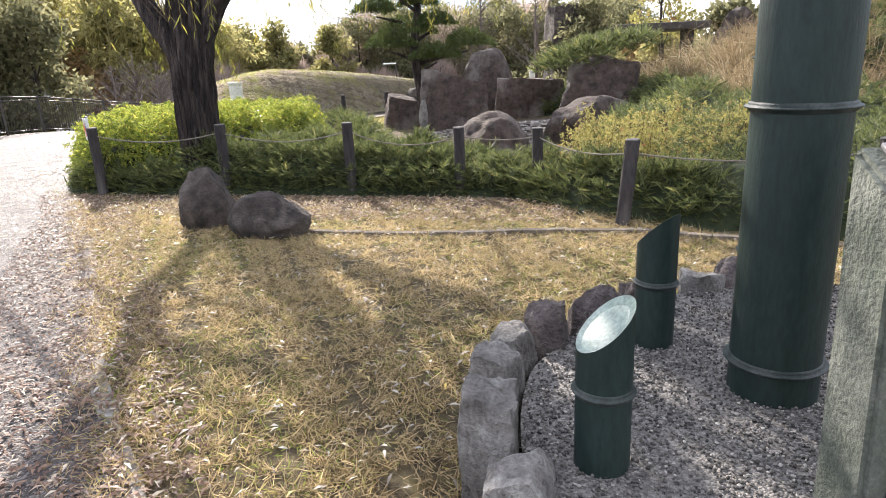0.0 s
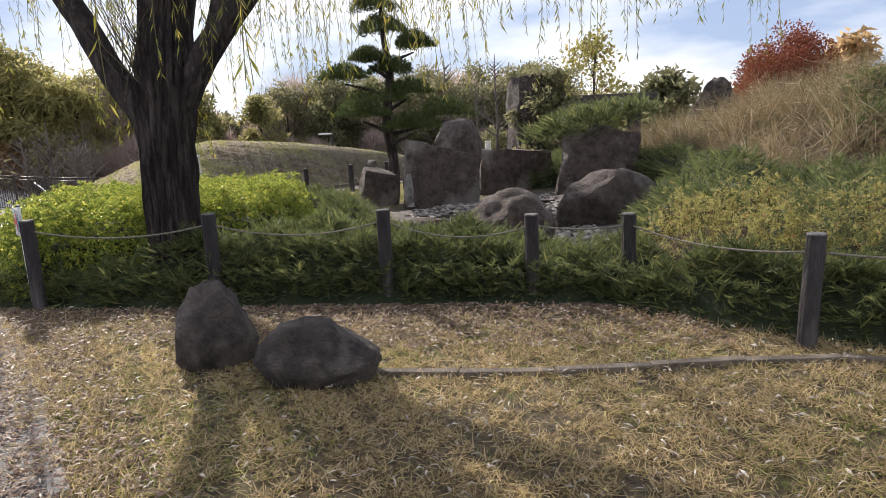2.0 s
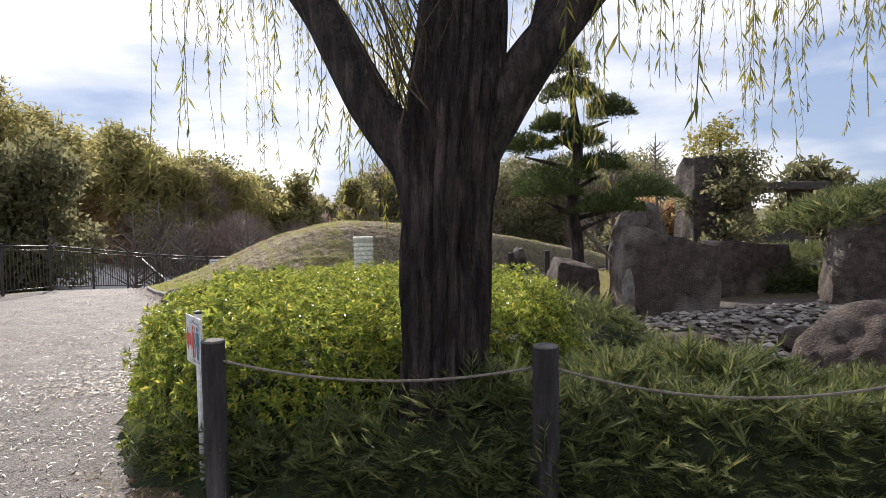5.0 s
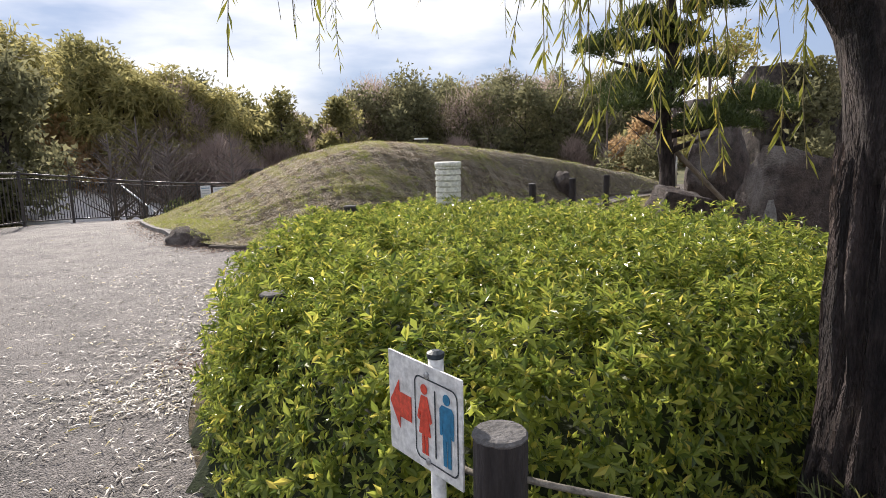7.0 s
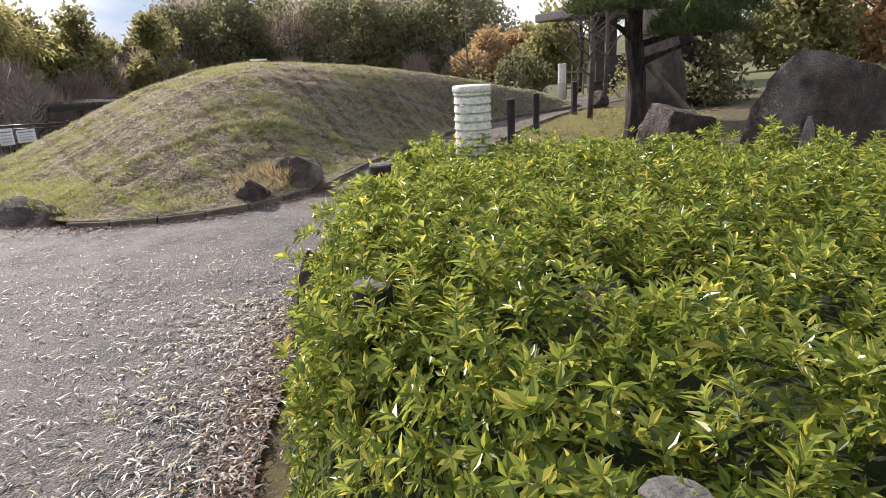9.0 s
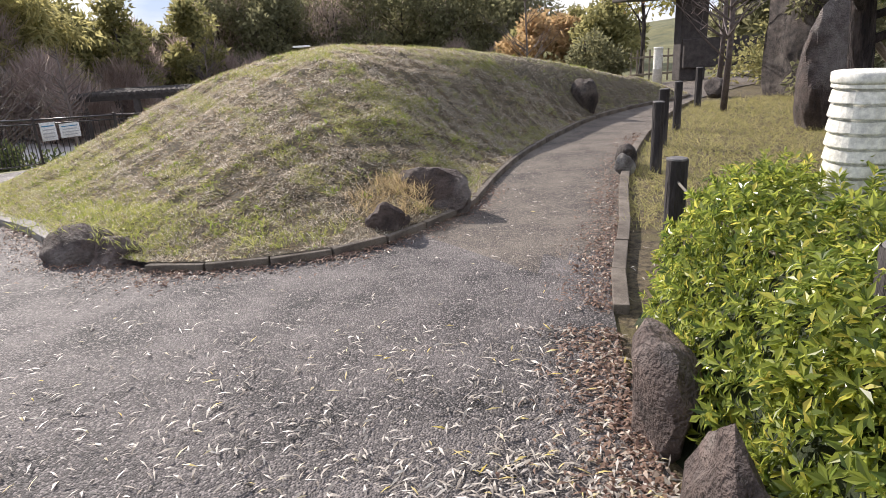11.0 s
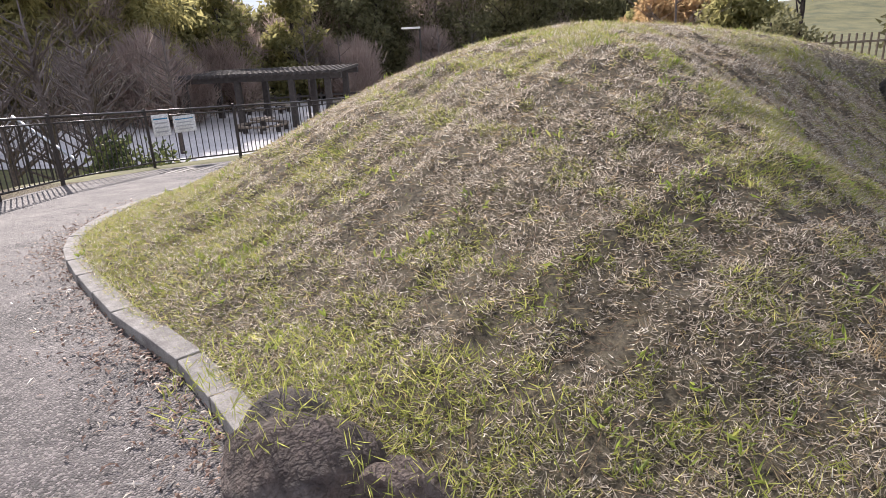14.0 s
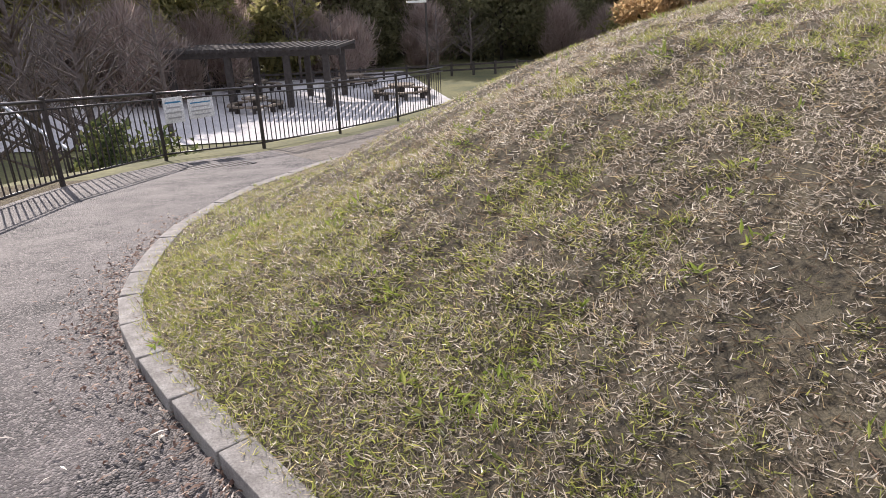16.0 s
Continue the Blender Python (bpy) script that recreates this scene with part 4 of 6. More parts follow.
# handrail of the steps going down the bank
hr = base("handrail", 0, 0, 0, "pale sloping handrail beside steps down the bank", "handrail")
part("rail", tube([(-15.05, 31.50, 0.05), (-13.35, 30.00, -0.82)], [0.035] * 2, 8), M_STEEL, hr)
for k in (0.05, 0.5, 0.95):
    q = Vector((-15.05, 31.50, 0.05)).lerp(Vector((-13.35, 30.00, -0.82)), k)
    part("post", tube([(q.x, q.y, gz(q.x, q.y) - 0.1), q], [0.025, 0.025], 8), M_FENCE, hr)

# ---- lower court: pergola, tables, lamp, timber fence ----
CZ = -3.36
pg = base("pergola", -10.6, 54.0, CZ, "dark timber pergola with a flat slatted roof", "pergola", rz=-14)
for x in (-4.6, -1.6, 1.4, 3.4):
    for y in (-2.2, 2.2):
        part("column", box_bm(0.32, 0.32, 2.7, (x, y, 1.35), 0.03), M_DARKWOOD, pg)
for y in (-2.2, 2.2):
    part("beam", box_bm(9.6, 0.22, 0.3, (-0.6, y, 2.75), 0.02), M_DARKWOOD, pg)
for k in range(25):
    part("slat", box_bm(0.12, 5.8, 0.16, (-5.3 + k * 0.39, 0, 2.98)), M_DARKWOOD, pg)


def round_table(x, y, r, label):
    e = base("picnic_table", x, y, CZ, label, "table", "court tables")
    part("tabletop", lathe([(r * 0.55, 0.68), (r * 0.55, 0.75)], 16), M_BENCH, e)
    part("pedestal", lathe([(0.25, 0), (0.15, 0.1), (0.15, 0.68)], 10), M_DARKWOOD, e)
    for k in range(8):
        a = k * 0.7854
        b = part("bench_segment", box_bm(r * 0.7, 0.34, 0.09, (0, 0, 0.42), 0.01), M_BENCH, e, m=pose(r * math.sin(a), -r * math.cos(a), 0, 0, 0, math.degrees(a)))
        part("bench_leg", box_bm(0.12, 0.25, 0.38, (0, 0, 0.19)), M_DARKWOOD, b)
    return e


round_table(-12.0, 59.5, 1.4, "round dark bench ring with table on the pale court")
round_table(-6.0, 60.0, 1.5, "round dark bench ring with table on the pale court")
round_table(-11.5, 51.0, 1.2, "picnic table under the pergola")
round_table(-3.8, 53.0, 1.4, "picnic table beside the lamp post")
lp = base("street_lamp", -2.9, 49.5, CZ, "slim dark lamp post with a flat pale head", "street lamp")
part("pole", tube([(0, 0, 0), (0, 0, 4.9)], [0.07, 0.05], 10), M_FENCE, lp)
part("head", box_bm(0.95, 0.3, 0.1, (-0.45, 0, 4.93), 0.03), M_WHITE, lp, "pale flat lamp head")
tf = base("timber_fence", 0, 62.5, CZ, "low brown timber fence at the court's edge", "fence")
for k in range(34):
    part("post", box_bm(0.14, 0.14, 0.95, (-34 + 1.6 * k, 0, 0.45)), M_DARKWOOD, tf)
for z in (0.4, 0.75):
    part("rail", box_bm(54, 0.07, 0.12, (-8, 0.0, z)), M_DARKWOOD, tf)

# ---- far shelter by the path ----
sh = base("shelter", 8.0, 30.0, gz(8.0, 30), "dark shelter with a thick beam and a pierced column", "shelter", rz=-8)
part("column", box_bm(0.9, 0.5, 2.6, (-0.6, 0, 1.3), 0.04), M_DARKWOOD, sh)
part("beam", box_bm(4.4, 0.7, 0.9, (1.2, -0.05, 0.85), 0.04), M_DARKWOOD, sh)
part("roof", box_bm(6.2, 3.6, 0.3, (0.8, 0.6, 2.75), 0.05), M_DARKWOOD, sh)
part("column", box_bm(0.5, 0.5, 2.6, (3.2, 0, 1.3), 0.04), M_DARKWOOD, sh)
bf = base("bamboo_fence", 12.6, 36.0, gz(12.6, 36) - 0.3, "pale bamboo fence on the rise behind the shelter", "fence")
for k in range(24):
    part("slat", tube([(-3.6 + 0.3 * k, 0, 0), (-3.6 + 0.3 * k, 0, 1.5)], [0.04, 0.04], 6), M_BENCH, bf)
for z in (0.5, 1.2):
    part("rail", box_bm(7.2, 0.06, 0.08, (-0.1, -0.05, z)), M_BENCH, bf)

# drain grates in the path by the fence
for x, y in ((-10.62, 26.95), (-10.15, 26.98)):
    e = base("drain_grate", x, y, gz(x, y) + 0.006, "dark iron drain grate set in the path", "grate", "drain grates", rz=38)
    part("frame", box_bm(0.62, 0.34, 0.012, (0, 0, 0.003), 0.003), M_FENCE, e)
    for k in range(7):
        part("bar", box_bm(0.03, 0.28, 0.008, (-0.24 + 0.08 * k, 0, 0.011)), M_DARKWOOD, e)


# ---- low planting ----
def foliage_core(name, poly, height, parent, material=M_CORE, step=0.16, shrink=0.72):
    """Shade within a mass of shrubs, modelled as a dark bumpy cushion under leaves."""
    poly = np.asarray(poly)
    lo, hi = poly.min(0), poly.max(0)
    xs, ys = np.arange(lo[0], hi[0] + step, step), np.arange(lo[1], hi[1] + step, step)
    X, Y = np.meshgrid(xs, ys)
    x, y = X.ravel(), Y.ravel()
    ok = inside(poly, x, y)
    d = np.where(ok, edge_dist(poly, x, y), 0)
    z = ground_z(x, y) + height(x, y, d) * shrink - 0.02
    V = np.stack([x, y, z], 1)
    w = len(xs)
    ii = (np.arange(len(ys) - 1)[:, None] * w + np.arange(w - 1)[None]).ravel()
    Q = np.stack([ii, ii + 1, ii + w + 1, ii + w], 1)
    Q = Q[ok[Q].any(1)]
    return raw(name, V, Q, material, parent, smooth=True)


def whorl_arrays(P, N, count, L, W, spread=0.9):
    """Rosettes of lance-shaped leaves: one at each place P about the way N."""
    n = len(P)
    t1 = unit(np.cross(N, np.array([0.3, 0.2, 0.9])))
    t2 = np.cross(N, t1)
    ps, ds, ns, ls = [], [], [], []
    ph = RNG.uniform(0, 6.28, n)
    for k in range(count):
        a = ph + 6.2832 * k / count * 1.0 + RNG.normal(0, 0.22, n)
        lift = RNG.uniform(0.15, 0.95, n) * (1.25 if k % 2 else 0.7)
        d = (np.cos(a)[:, None] * t1 + np.sin(a)[:, None] * t2) * spread + N * lift[:, None]
        ps.append(P - N * 0.012 * (k % 3))
        ds.append(d), ns.append(N), ls.append(L * RNG.uniform(0.7, 1.15, n))
    P2, D2, N2, L2 = map(np.concatenate, (ps, ds, ns, ls))
    return blades(P2, D2, L2, L2 * W, N2 + 0.2 * RNG.normal(size=N2.shape), 0.2, 0.5)


def shell_points(poly, height, n):
    """Places and outward ways over the bumpy top and sides of a planting."""
    x, y = scatter(poly, n)
    d = edge_dist(poly, x, y)
    z = ground_z(x, y) + height(x, y, d)
    h = 0.05
    ex = height(x + h, y, edge_dist(poly, x + h, y) * inside(poly, x + h, y)) - height(x - h, y, edge_dist(poly, x - h, y) * inside(poly, x - h, y))
    ey = height(x, y + h, edge_dist(poly, x, y + h) * inside(poly, x, y + h)) - height(x, y - h, edge_dist(poly, x, y - h) * inside(poly, x, y - h))
    N = unit(np.stack([-ex / (2 * h), -ey / (2 * h), np.ones(len(x))], 1))
    return np.stack([x, y, z], 1), N


SHRUB = [(-5.0, 8.75), (-4.7, 8.45), (-4.0, 8.5), (-3.2, 8.9), (-2.4, 9.4), (-1.9, 10.2), (-1.9, 11.4), (-2.3, 12.6), (-3.1, 13.6), (-4.0, 14.3), (-4.6, 14.3), (-4.98, 13.7), (-5.28, 12.9), (-5.56, 12.2), (-5.76, 11.3), (-5.7, 10.4), (-5.46, 9.6)]


def shrub_h(x, y, d):
    full = 0.86 + 0.07 * wave(x, y, 2.6) - 0.1 * smooth((y - 11.5) / 2.5)
    return full * (1 - (1 - np.clip(d / 0.36, 0, 1)) ** 2.8)


shrub = base("shrub_bed", -4, 11, 0, "dense bright green shrubs with narrow whorled leaves", "shrub")
shrub.matrix_basis = Matrix()
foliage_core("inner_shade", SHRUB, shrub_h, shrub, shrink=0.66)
P, N = shell_points(SHRUB, shrub_h, 16000)
gap = 0.6 * wave(P[:, 0], P[:, 1], 4.3, 11) + 0.6 * wave(P[:, 0], P[:, 1], 8.5, 4) + RNG.normal(0, 0.2, len(P)) > -0.34
gap &= np.hypot((P[:, 0] + 4.68) / 0.28, (P[:, 1] - 10.84) / 0.26) > 1.0
P, N = P[gap], N[gap]
P += N * (0.13 * wave(P[:, 0], P[:, 1], 6.0, 2) + 0.05 * wave(P[:, 0], P[:, 1], 13.0, 6) + RNG.uniform(-0.18, 0.06, len(P)))[:, None]
# side faces: extra rosettes down the flanks
fp = np.array(SHRUB)
side = []
for a, b in zip(fp, np.roll(fp, -1, 0)):
    m = int(np.linalg.norm(b - a) * 330)
    k = RNG.random((m, 1))
    q = a + (b - a) * k
    nrm = np.array([b[1] - a[1], -(b[0] - a[0])]) / np.linalg.norm(b - a)
    zz = RNG.uniform(0.06, 0.78, m)
    inset = 0.03 + 0.3 * (zz / 0.8) ** 3 + RNG.uniform(-0.06, 0.08, m)
    q = q - nrm * inset[:, None]
    side.append((np.column_stack([q, zz]), unit(np.tile((*nrm, 0.55), (m, 1)) + RNG.normal(0, 0.25, (m, 3)))))
SP, SN = np.concatenate([s[0] for s in side]), np.concatenate([s[1] for s in side])
for px_, py_, pz_ in SIDE[:3]:
    m = 300
    aa, ra = RNG.uniform(0, 6.28, m), RNG.uniform(0.085, 0.3, m)
    Q = np.column_stack([px_ + ra * np.cos(aa), py_ + ra * np.sin(aa), pz_ - 0.035 - RNG.random(m) * 0.42])
    SP, SN = np.concatenate([SP, Q]), np.concatenate([SN, unit(np.column_stack([0.4 * np.cos(aa), 0.4 * np.sin(aa), np.ones(m)]))])
allP, allN = np.concatenate([P, SP]), np.concatenate([unit(N + RNG.normal(0, 0.3, N.shape)), SN])
V, F = whorl_arrays(allP, allN, 8, RNG.uniform(0.034, 0.062, len(allP)), 0.37)
tagged(raw("foliage", V, F, M_SHRUB, shrub, "glossy yellow-green leaves"), kind="stuff")
# taller shoots as single sprigs
bm_v, bm_f = whorl_arrays(np.array([[0, 0, 0.0], [0, 0, 0.03], [0, 0, 0.055], [0.002, 0, 0.075]]), np.tile((0, 0, 1.0), (4, 1)), 8, np.array([0.066, 0.064, 0.056, 0.04]), 0.27)
sprig_me = bpy.data.meshes.new("sprig")
sprig_me.from_pydata(bm_v.tolist(), [], bm_f.tolist())
sprig_me.materials.append(M_SHRUB)
sx, sy = scatter(SHRUB, 260)
sd = edge_dist(SHRUB, sx, sy)
for x, y, z in zip(sx, sy, shrub_h(sx, sy, sd)):
    link("sprig", sprig_me, M_SHRUB, shrub, "", pose(x, y, z + RNG.uniform(-0.04, 0.06), RNG.uniform(-22, 22), RNG.uniform(-22, 22), RNG.uniform(0, 360)))


def spray_arrays(P, D, L, twigs=17):
    """Juniper sprays: a spine with short pointed side shoots."""
    n = len(P)
    D = unit(D)
    S = unit(np.cross(D, np.array([0.05, 0.02, 1.0]) + 0.3 * RNG.normal(size=(n, 3))))
    U = np.cross(S, D)
    ps, ds, ls = [], [], []
    for k in range(twigs):
        u = (k + 0.6) / twigs
        sgn = 1 if k % 2 else -1
        ps.append(P + D * (L * u * 0.8)[:, None])
        ds.append(D * 0.9 + S * sgn * RNG.uniform(0.5, 1.0, (n, 1)) + U * RNG.uniform(-0.1, 0.5, (n, 1)))
        ls.append(L * (0.5 - 0.28 * u) * RNG.uniform(0.7, 1.2, n))
    ps.append(P), ds.append(D), ls.append(L)
    P2, D2, L2 = map(np.concatenate, (ps, ds, ls))
    return blades(P2, D2, L2, L2 * 0.105, None, 0.1, 0.35)


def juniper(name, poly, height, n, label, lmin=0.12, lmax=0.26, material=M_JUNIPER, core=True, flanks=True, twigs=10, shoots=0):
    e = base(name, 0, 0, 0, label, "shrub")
    # dark cushion added for the shade below the sprays
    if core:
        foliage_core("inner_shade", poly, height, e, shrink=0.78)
    P, N = shell_points(poly, height, n)
    P -= N * (RNG.uniform(0.0, 0.12, len(P)) - 0.07 * wave(P[:, 0], P[:, 1], 6.5, 3))[:, None]
    tuft = 0.7 * wave(P[:, 0], P[:, 1], 5.2, 9) + 0.5 * wave(P[:, 0], P[:, 1], 11.0, 4) + RNG.normal(0, 0.25, len(P)) > -0.4
    P, N = P[tuft], N[tuft]
    D = N * 0.45 + np.column_stack([RNG.normal(0, 0.8, (len(P), 2)), RNG.uniform(-0.05, 0.4, len(P))])
    if flanks:
        fp = np.asarray(poly)
        for a, b in zip(fp, np.roll(fp, -1, 0)):
            m = int(np.linalg.norm(b - a) * n / 55)
            q = a + (b - a) * RNG.random((m, 1))
            nr = np.array([b[1] - a[1], -(b[0] - a[0])]) / np.linalg.norm(b - a)
            q = q - nr * RNG.uniform(0, 0.15, (m, 1))
            zz = ground_z(q[:, 0], q[:, 1]) + RNG.uniform(0.02, 0.3, m)
            P = np.concatenate([P, np.column_stack([q, zz])])
            D = np.concatenate([D, np.tile((*nr, 0.25), (m, 1)) + RNG.normal(0, 0.35, (m, 3))])
    L = RNG.uniform(lmin, lmax, len(P))
    if shoots:      # longer sprays standing out of the mass
        pick = RNG.choice(len(P), shoots, replace=False)
        L[pick] *= RNG.uniform(1.2, 1.55, shoots)
        D[pick] += np.array([0, -0.15, 0.55])
    V, F = spray_arrays(P, D, L, twigs)
    tagged(raw("foliage", V, F, material, e), kind="stuff")
    return e


FRONT_J = [(-5.0, 8.62), (-4.3, 8.3), (-2.7, 7.92), (-1.1, 7.55), (0.2, 7.18), (1.2, 6.85), (1.8, 7.0), (1.6, 7.7), (0.6, 8.6), (-0.6, 9.2), (-1.7, 9.6), (-2.4, 9.4), (-3.2, 8.9), (-4.0, 8.6), (-4.7, 8.6)]
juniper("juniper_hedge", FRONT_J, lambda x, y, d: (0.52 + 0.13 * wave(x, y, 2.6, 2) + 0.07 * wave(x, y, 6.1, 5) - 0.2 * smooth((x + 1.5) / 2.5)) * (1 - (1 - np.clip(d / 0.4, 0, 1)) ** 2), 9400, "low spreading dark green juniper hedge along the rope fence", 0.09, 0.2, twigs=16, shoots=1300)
FOOT_J = [(0.8, 6.95), (1.45, 5.95), (2.2, 5.3), (2.75, 5.5), (2.2, 6.1), (1.6, 6.9)]
juniper("juniper_fringe", FOOT_J, lambda x, y, d: (0.42 + 0.1 * wave(x, y, 3.1, 5)) * (1 - (1 - np.clip(d / 0.3, 0, 1)) ** 2), 1700, "low dark juniper at the foot of the twiggy shrub", 0.1, 0.22, twigs=14, shoots=250)
RIGHT_J = [(2.0, 6.2), (2.3, 5.3), (3.4, 4.6), (5.4, 4.2), (8, 4.5), (9, 6), (7.5, 8.2), (5.0, 8.6), (3.4, 8.4), (2.3, 7.6)]
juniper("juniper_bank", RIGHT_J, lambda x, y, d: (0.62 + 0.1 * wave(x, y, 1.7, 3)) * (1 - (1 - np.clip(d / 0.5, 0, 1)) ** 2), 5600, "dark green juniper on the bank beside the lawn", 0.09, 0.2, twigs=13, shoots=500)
BACK_J = [(-1.9, 11.0), (-0.7, 10.6), (-0.9, 12.2), (-1.2, 13.6), (-2.2, 14.4), (-3.0, 14.0), (-2.2, 12.7)]
juniper("juniper_cushion", BACK_J, lambda x, y, d: (0.5 + 0.1 * wave(x, y, 1.9, 5)) * (1 - (1 - np.clip(d / 0.5, 0, 1)) ** 2), 1800, "blue-green juniper cushion behind the shrubs")
HILL_J = [(2.6, 15.6), (4.2, 14.0), (4.1, 12.2), (3.5, 11.2), (2.5, 10.2), (1.9, 8.8), (3.0, 7.9), (6.5, 7.6), (6.4, 8.4), (5.0, 9.8), (4.8, 11.5), (4.9, 14), (5.0, 17), (4, 18.8), (2.6, 17)]
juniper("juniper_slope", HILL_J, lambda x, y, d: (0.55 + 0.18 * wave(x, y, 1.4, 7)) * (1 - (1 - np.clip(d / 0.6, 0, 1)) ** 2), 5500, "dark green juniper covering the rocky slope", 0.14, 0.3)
CAP_J = [(2.2, 15.1), (2.5, 13.9), (3.6, 13.7), (4.7, 13.9), (4.9, 15.2), (3.6, 16.2)]
juniper("spreading_juniper", CAP_J, lambda x, y, d: 1.1 + (0.3 + 0.12 * wave(x, y, 2.2, 7)) * (1 - (1 - np.clip(d / 0.5, 0, 1)) ** 2), 1500, "flat juniper boughs spread over a standing rock", 0.2, 0.42, core=False, flanks=False)

TOP_J = [(6.4, 11.2), (8.0, 10.4), (9.6, 11.2), (10.6, 12.8), (9.0, 13.4), (7.4, 12.8)]
juniper("juniper_patch", TOP_J, lambda x, y, d: (0.5 + 0.25 * wave(x, y, 2.4, 1)) * (1 - (1 - np.clip(d / 0.6, 0, 1)) ** 2), 1500, "dark juniper patch among the tall dry grass", 0.18, 0.36)

# autumn-coloured shrub beside the lawn
RUST = [(1.2, 6.75), (1.75, 6.0), (2.3, 5.6), (3.2, 5.9), (4.0, 6.4), (4.2, 7.6), (3.2, 8.6), (2.0, 8.6), (1.3, 7.8)]


def rust_h(x, y, d):
    return (0.66 + 0.2 * wave(x, y, 2.3, 4) + 0.1 * wave(x, y, 5.3, 1)) * (1 - (1 - np.clip(d / 0.4, 0, 1)) ** 2)


rs = base("autumn_shrub", 0, 0, 0, "twiggy shrub with small yellow and russet leaves", "shrub")
# earth-coloured cushion added to stand for shade among the twigs
foliage_core("inner_shade", RUST, rust_h, rs, M_EARTH_AND_SHADE, shrink=0.5)
P, N = shell_points(RUST, rust_h, 4200)
P -= N * RNG.uniform(-0.08, 0.34, (len(P), 1))
V, F = whorl_arrays(P, unit(N + RNG.normal(0, 0.4, N.shape)), 5, RNG.uniform(0.025, 0.045, len(P)), 0.45)
tagged(raw("foliage", V, F, M_RUST, rs), kind="stuff")
q = P[::3]
V, F = blades(q - np.array([0, 0, 0.35]) + RNG.normal(0, 0.05, q.shape), np.tile((0, 0, 1.0), (len(q), 1)) + RNG.normal(0, 0.22, q.shape), RNG.uniform(0.25, 0.5, len(q)), 0.006)
tagged(raw("twig_tangle", V, F, M_TWIG, rs), kind="stuff")

# dry tall grass on the bank
HX, HY = scatter([(4.7, 13.0), (4.9, 10.4), (6.5, 8.5), (11, 7.8), (15, 11), (14, 17), (8, 18.5), (5.0, 17.0)], 470)
tg = base("tall_dry_grass", 0, 0, 0, "tufts of tall straw-coloured grass on the bank", "grass")
n = len(HX) * 90
cxx, cyy = np.repeat(HX, 90) + RNG.normal(0, 0.13, n), np.repeat(HY, 90) + RNG.normal(0, 0.13, n)
tall = np.repeat(RNG.uniform(0.35, 1.35, len(HX)) * (1 + 0.4 * wave(HX, HY, 1.3, 2)), 90)
D = np.column_stack([RNG.normal(0, 0.72, (n, 2)), np.ones(n)])
V, F = blades(on_ground(cxx, cyy), D, RNG.uniform(0.4, 1.0, n) * tall, 0.009, None, 0.3, 0.4)
Lt = RNG.uniform(0.25, 0.6, n) * tall
bend = unit(D) * 0.5 + np.column_stack([RNG.normal(0, 0.8, (n, 2)), RNG.uniform(-0.5, 0.2, n)])
V2, F2 = blades(on_ground(cxx, cyy) + unit(D) * (tall * RNG.uniform(0.3, 0.7, n))[:, None], bend, Lt * 0.7, 0.008, None, 0.3, 0.5)
V2, F2 = V2.reshape(-1, 4, 3)[::2].reshape(-1, 3), np.arange(4 * len(V2[::8])).reshape(-1, 4)
tagged(raw("plume_tangle", V2, F2, M_PAMPAS, tg, "arching dry plumes"), kind="stuff")
green = np.repeat(RNG.random(len(HX)) < 0.3, 90)
V4, F4 = V.reshape(-1, 4, 3), np.arange(4 * n).reshape(n, 4)
tagged(raw("blades", V4[~green].reshape(-1, 3), F4[:(~green).sum()], M_PAMPAS, tg), kind="stuff")
tagged(raw("green_blades", V4[green].reshape(-1, 3), F4[:green.sum()], M_TREE_A, tg, "blades still green"), kind="stuff")


# ---- grass ----
def turf(name, P, N, lmin, lmax, w, material, label, lay=1.0, parent=None):
    n = len(P)
    D = N * RNG.uniform(0.1, 0.8, (n, 1)) + RNG.normal(0, 0.6 * lay, (n, 3)) * np.array([1, 1, 0.35])
    D[:, 2] = np.abs(D[:, 2])
    V, F = slivers(P, D, RNG.uniform(lmin, lmax, n), w)
    ob = raw(name, V, F, material, parent)
    return tagged(ob, label, "grass", kind="stuff")


LAWN = [(-1.0, 1.2), (-1.83, 3.1), (-2.65, 4.65), (-3.22, 5.7), (-3.88, 6.86), (-4.95, 8.45), (-2.7, 7.75), (0.2, 7.0), (1.3, 6.4), (2.3, 5.0), (4.5, 4.0), (4.5, 3.0), (2.4, 3.3), (1.5, 3.4), (0.85, 3.05), (0.3, 2.62), (0.02, 2.1), (0.12, 1.2), (0, -0.4), (-0.6, -0.4)]


def hedge_line(x):
    """Where the lawn ends under the hedge."""
    return 7.8 - 0.27 * (x + 2.7)


x, y = scatter(LAWN, 200000)
k = 0.55 * wave(x, y, 9.0, 3) + 0.55 * wave(x, y, 19.0, 1) + 0.3 * wave(x, y, 2.3, 6) + RNG.normal(0, 0.2, len(x)) > -0.08
k &= RNG.random(len(x)) < np.clip((hedge_line(x) - y - 0.1) / 1.0, 0.1, 1)
x, y = x[k], y[k]
turf("lawn_grass", on_ground(x, y), np.tile((0, 0, 1.0), (len(x), 1)), 0.03, 0.085, 0.0062, M_STRAW, "short straw-coloured winter lawn", 1.5)
x, y = scatter(LAWN, 9000)
turf("lawn_straw", on_ground(x, y, 0.012), np.tile((0, 0, 1.0), (len(x), 1)), 0.05, 0.12, 0.0045, M_STRAW, "long pale straws lying on the lawn", 2.6)
le = np.array([(p.x, p.y) for p in spline([(a, b, 0) for a, b in PATH_EDGE[1:7]], 8)])
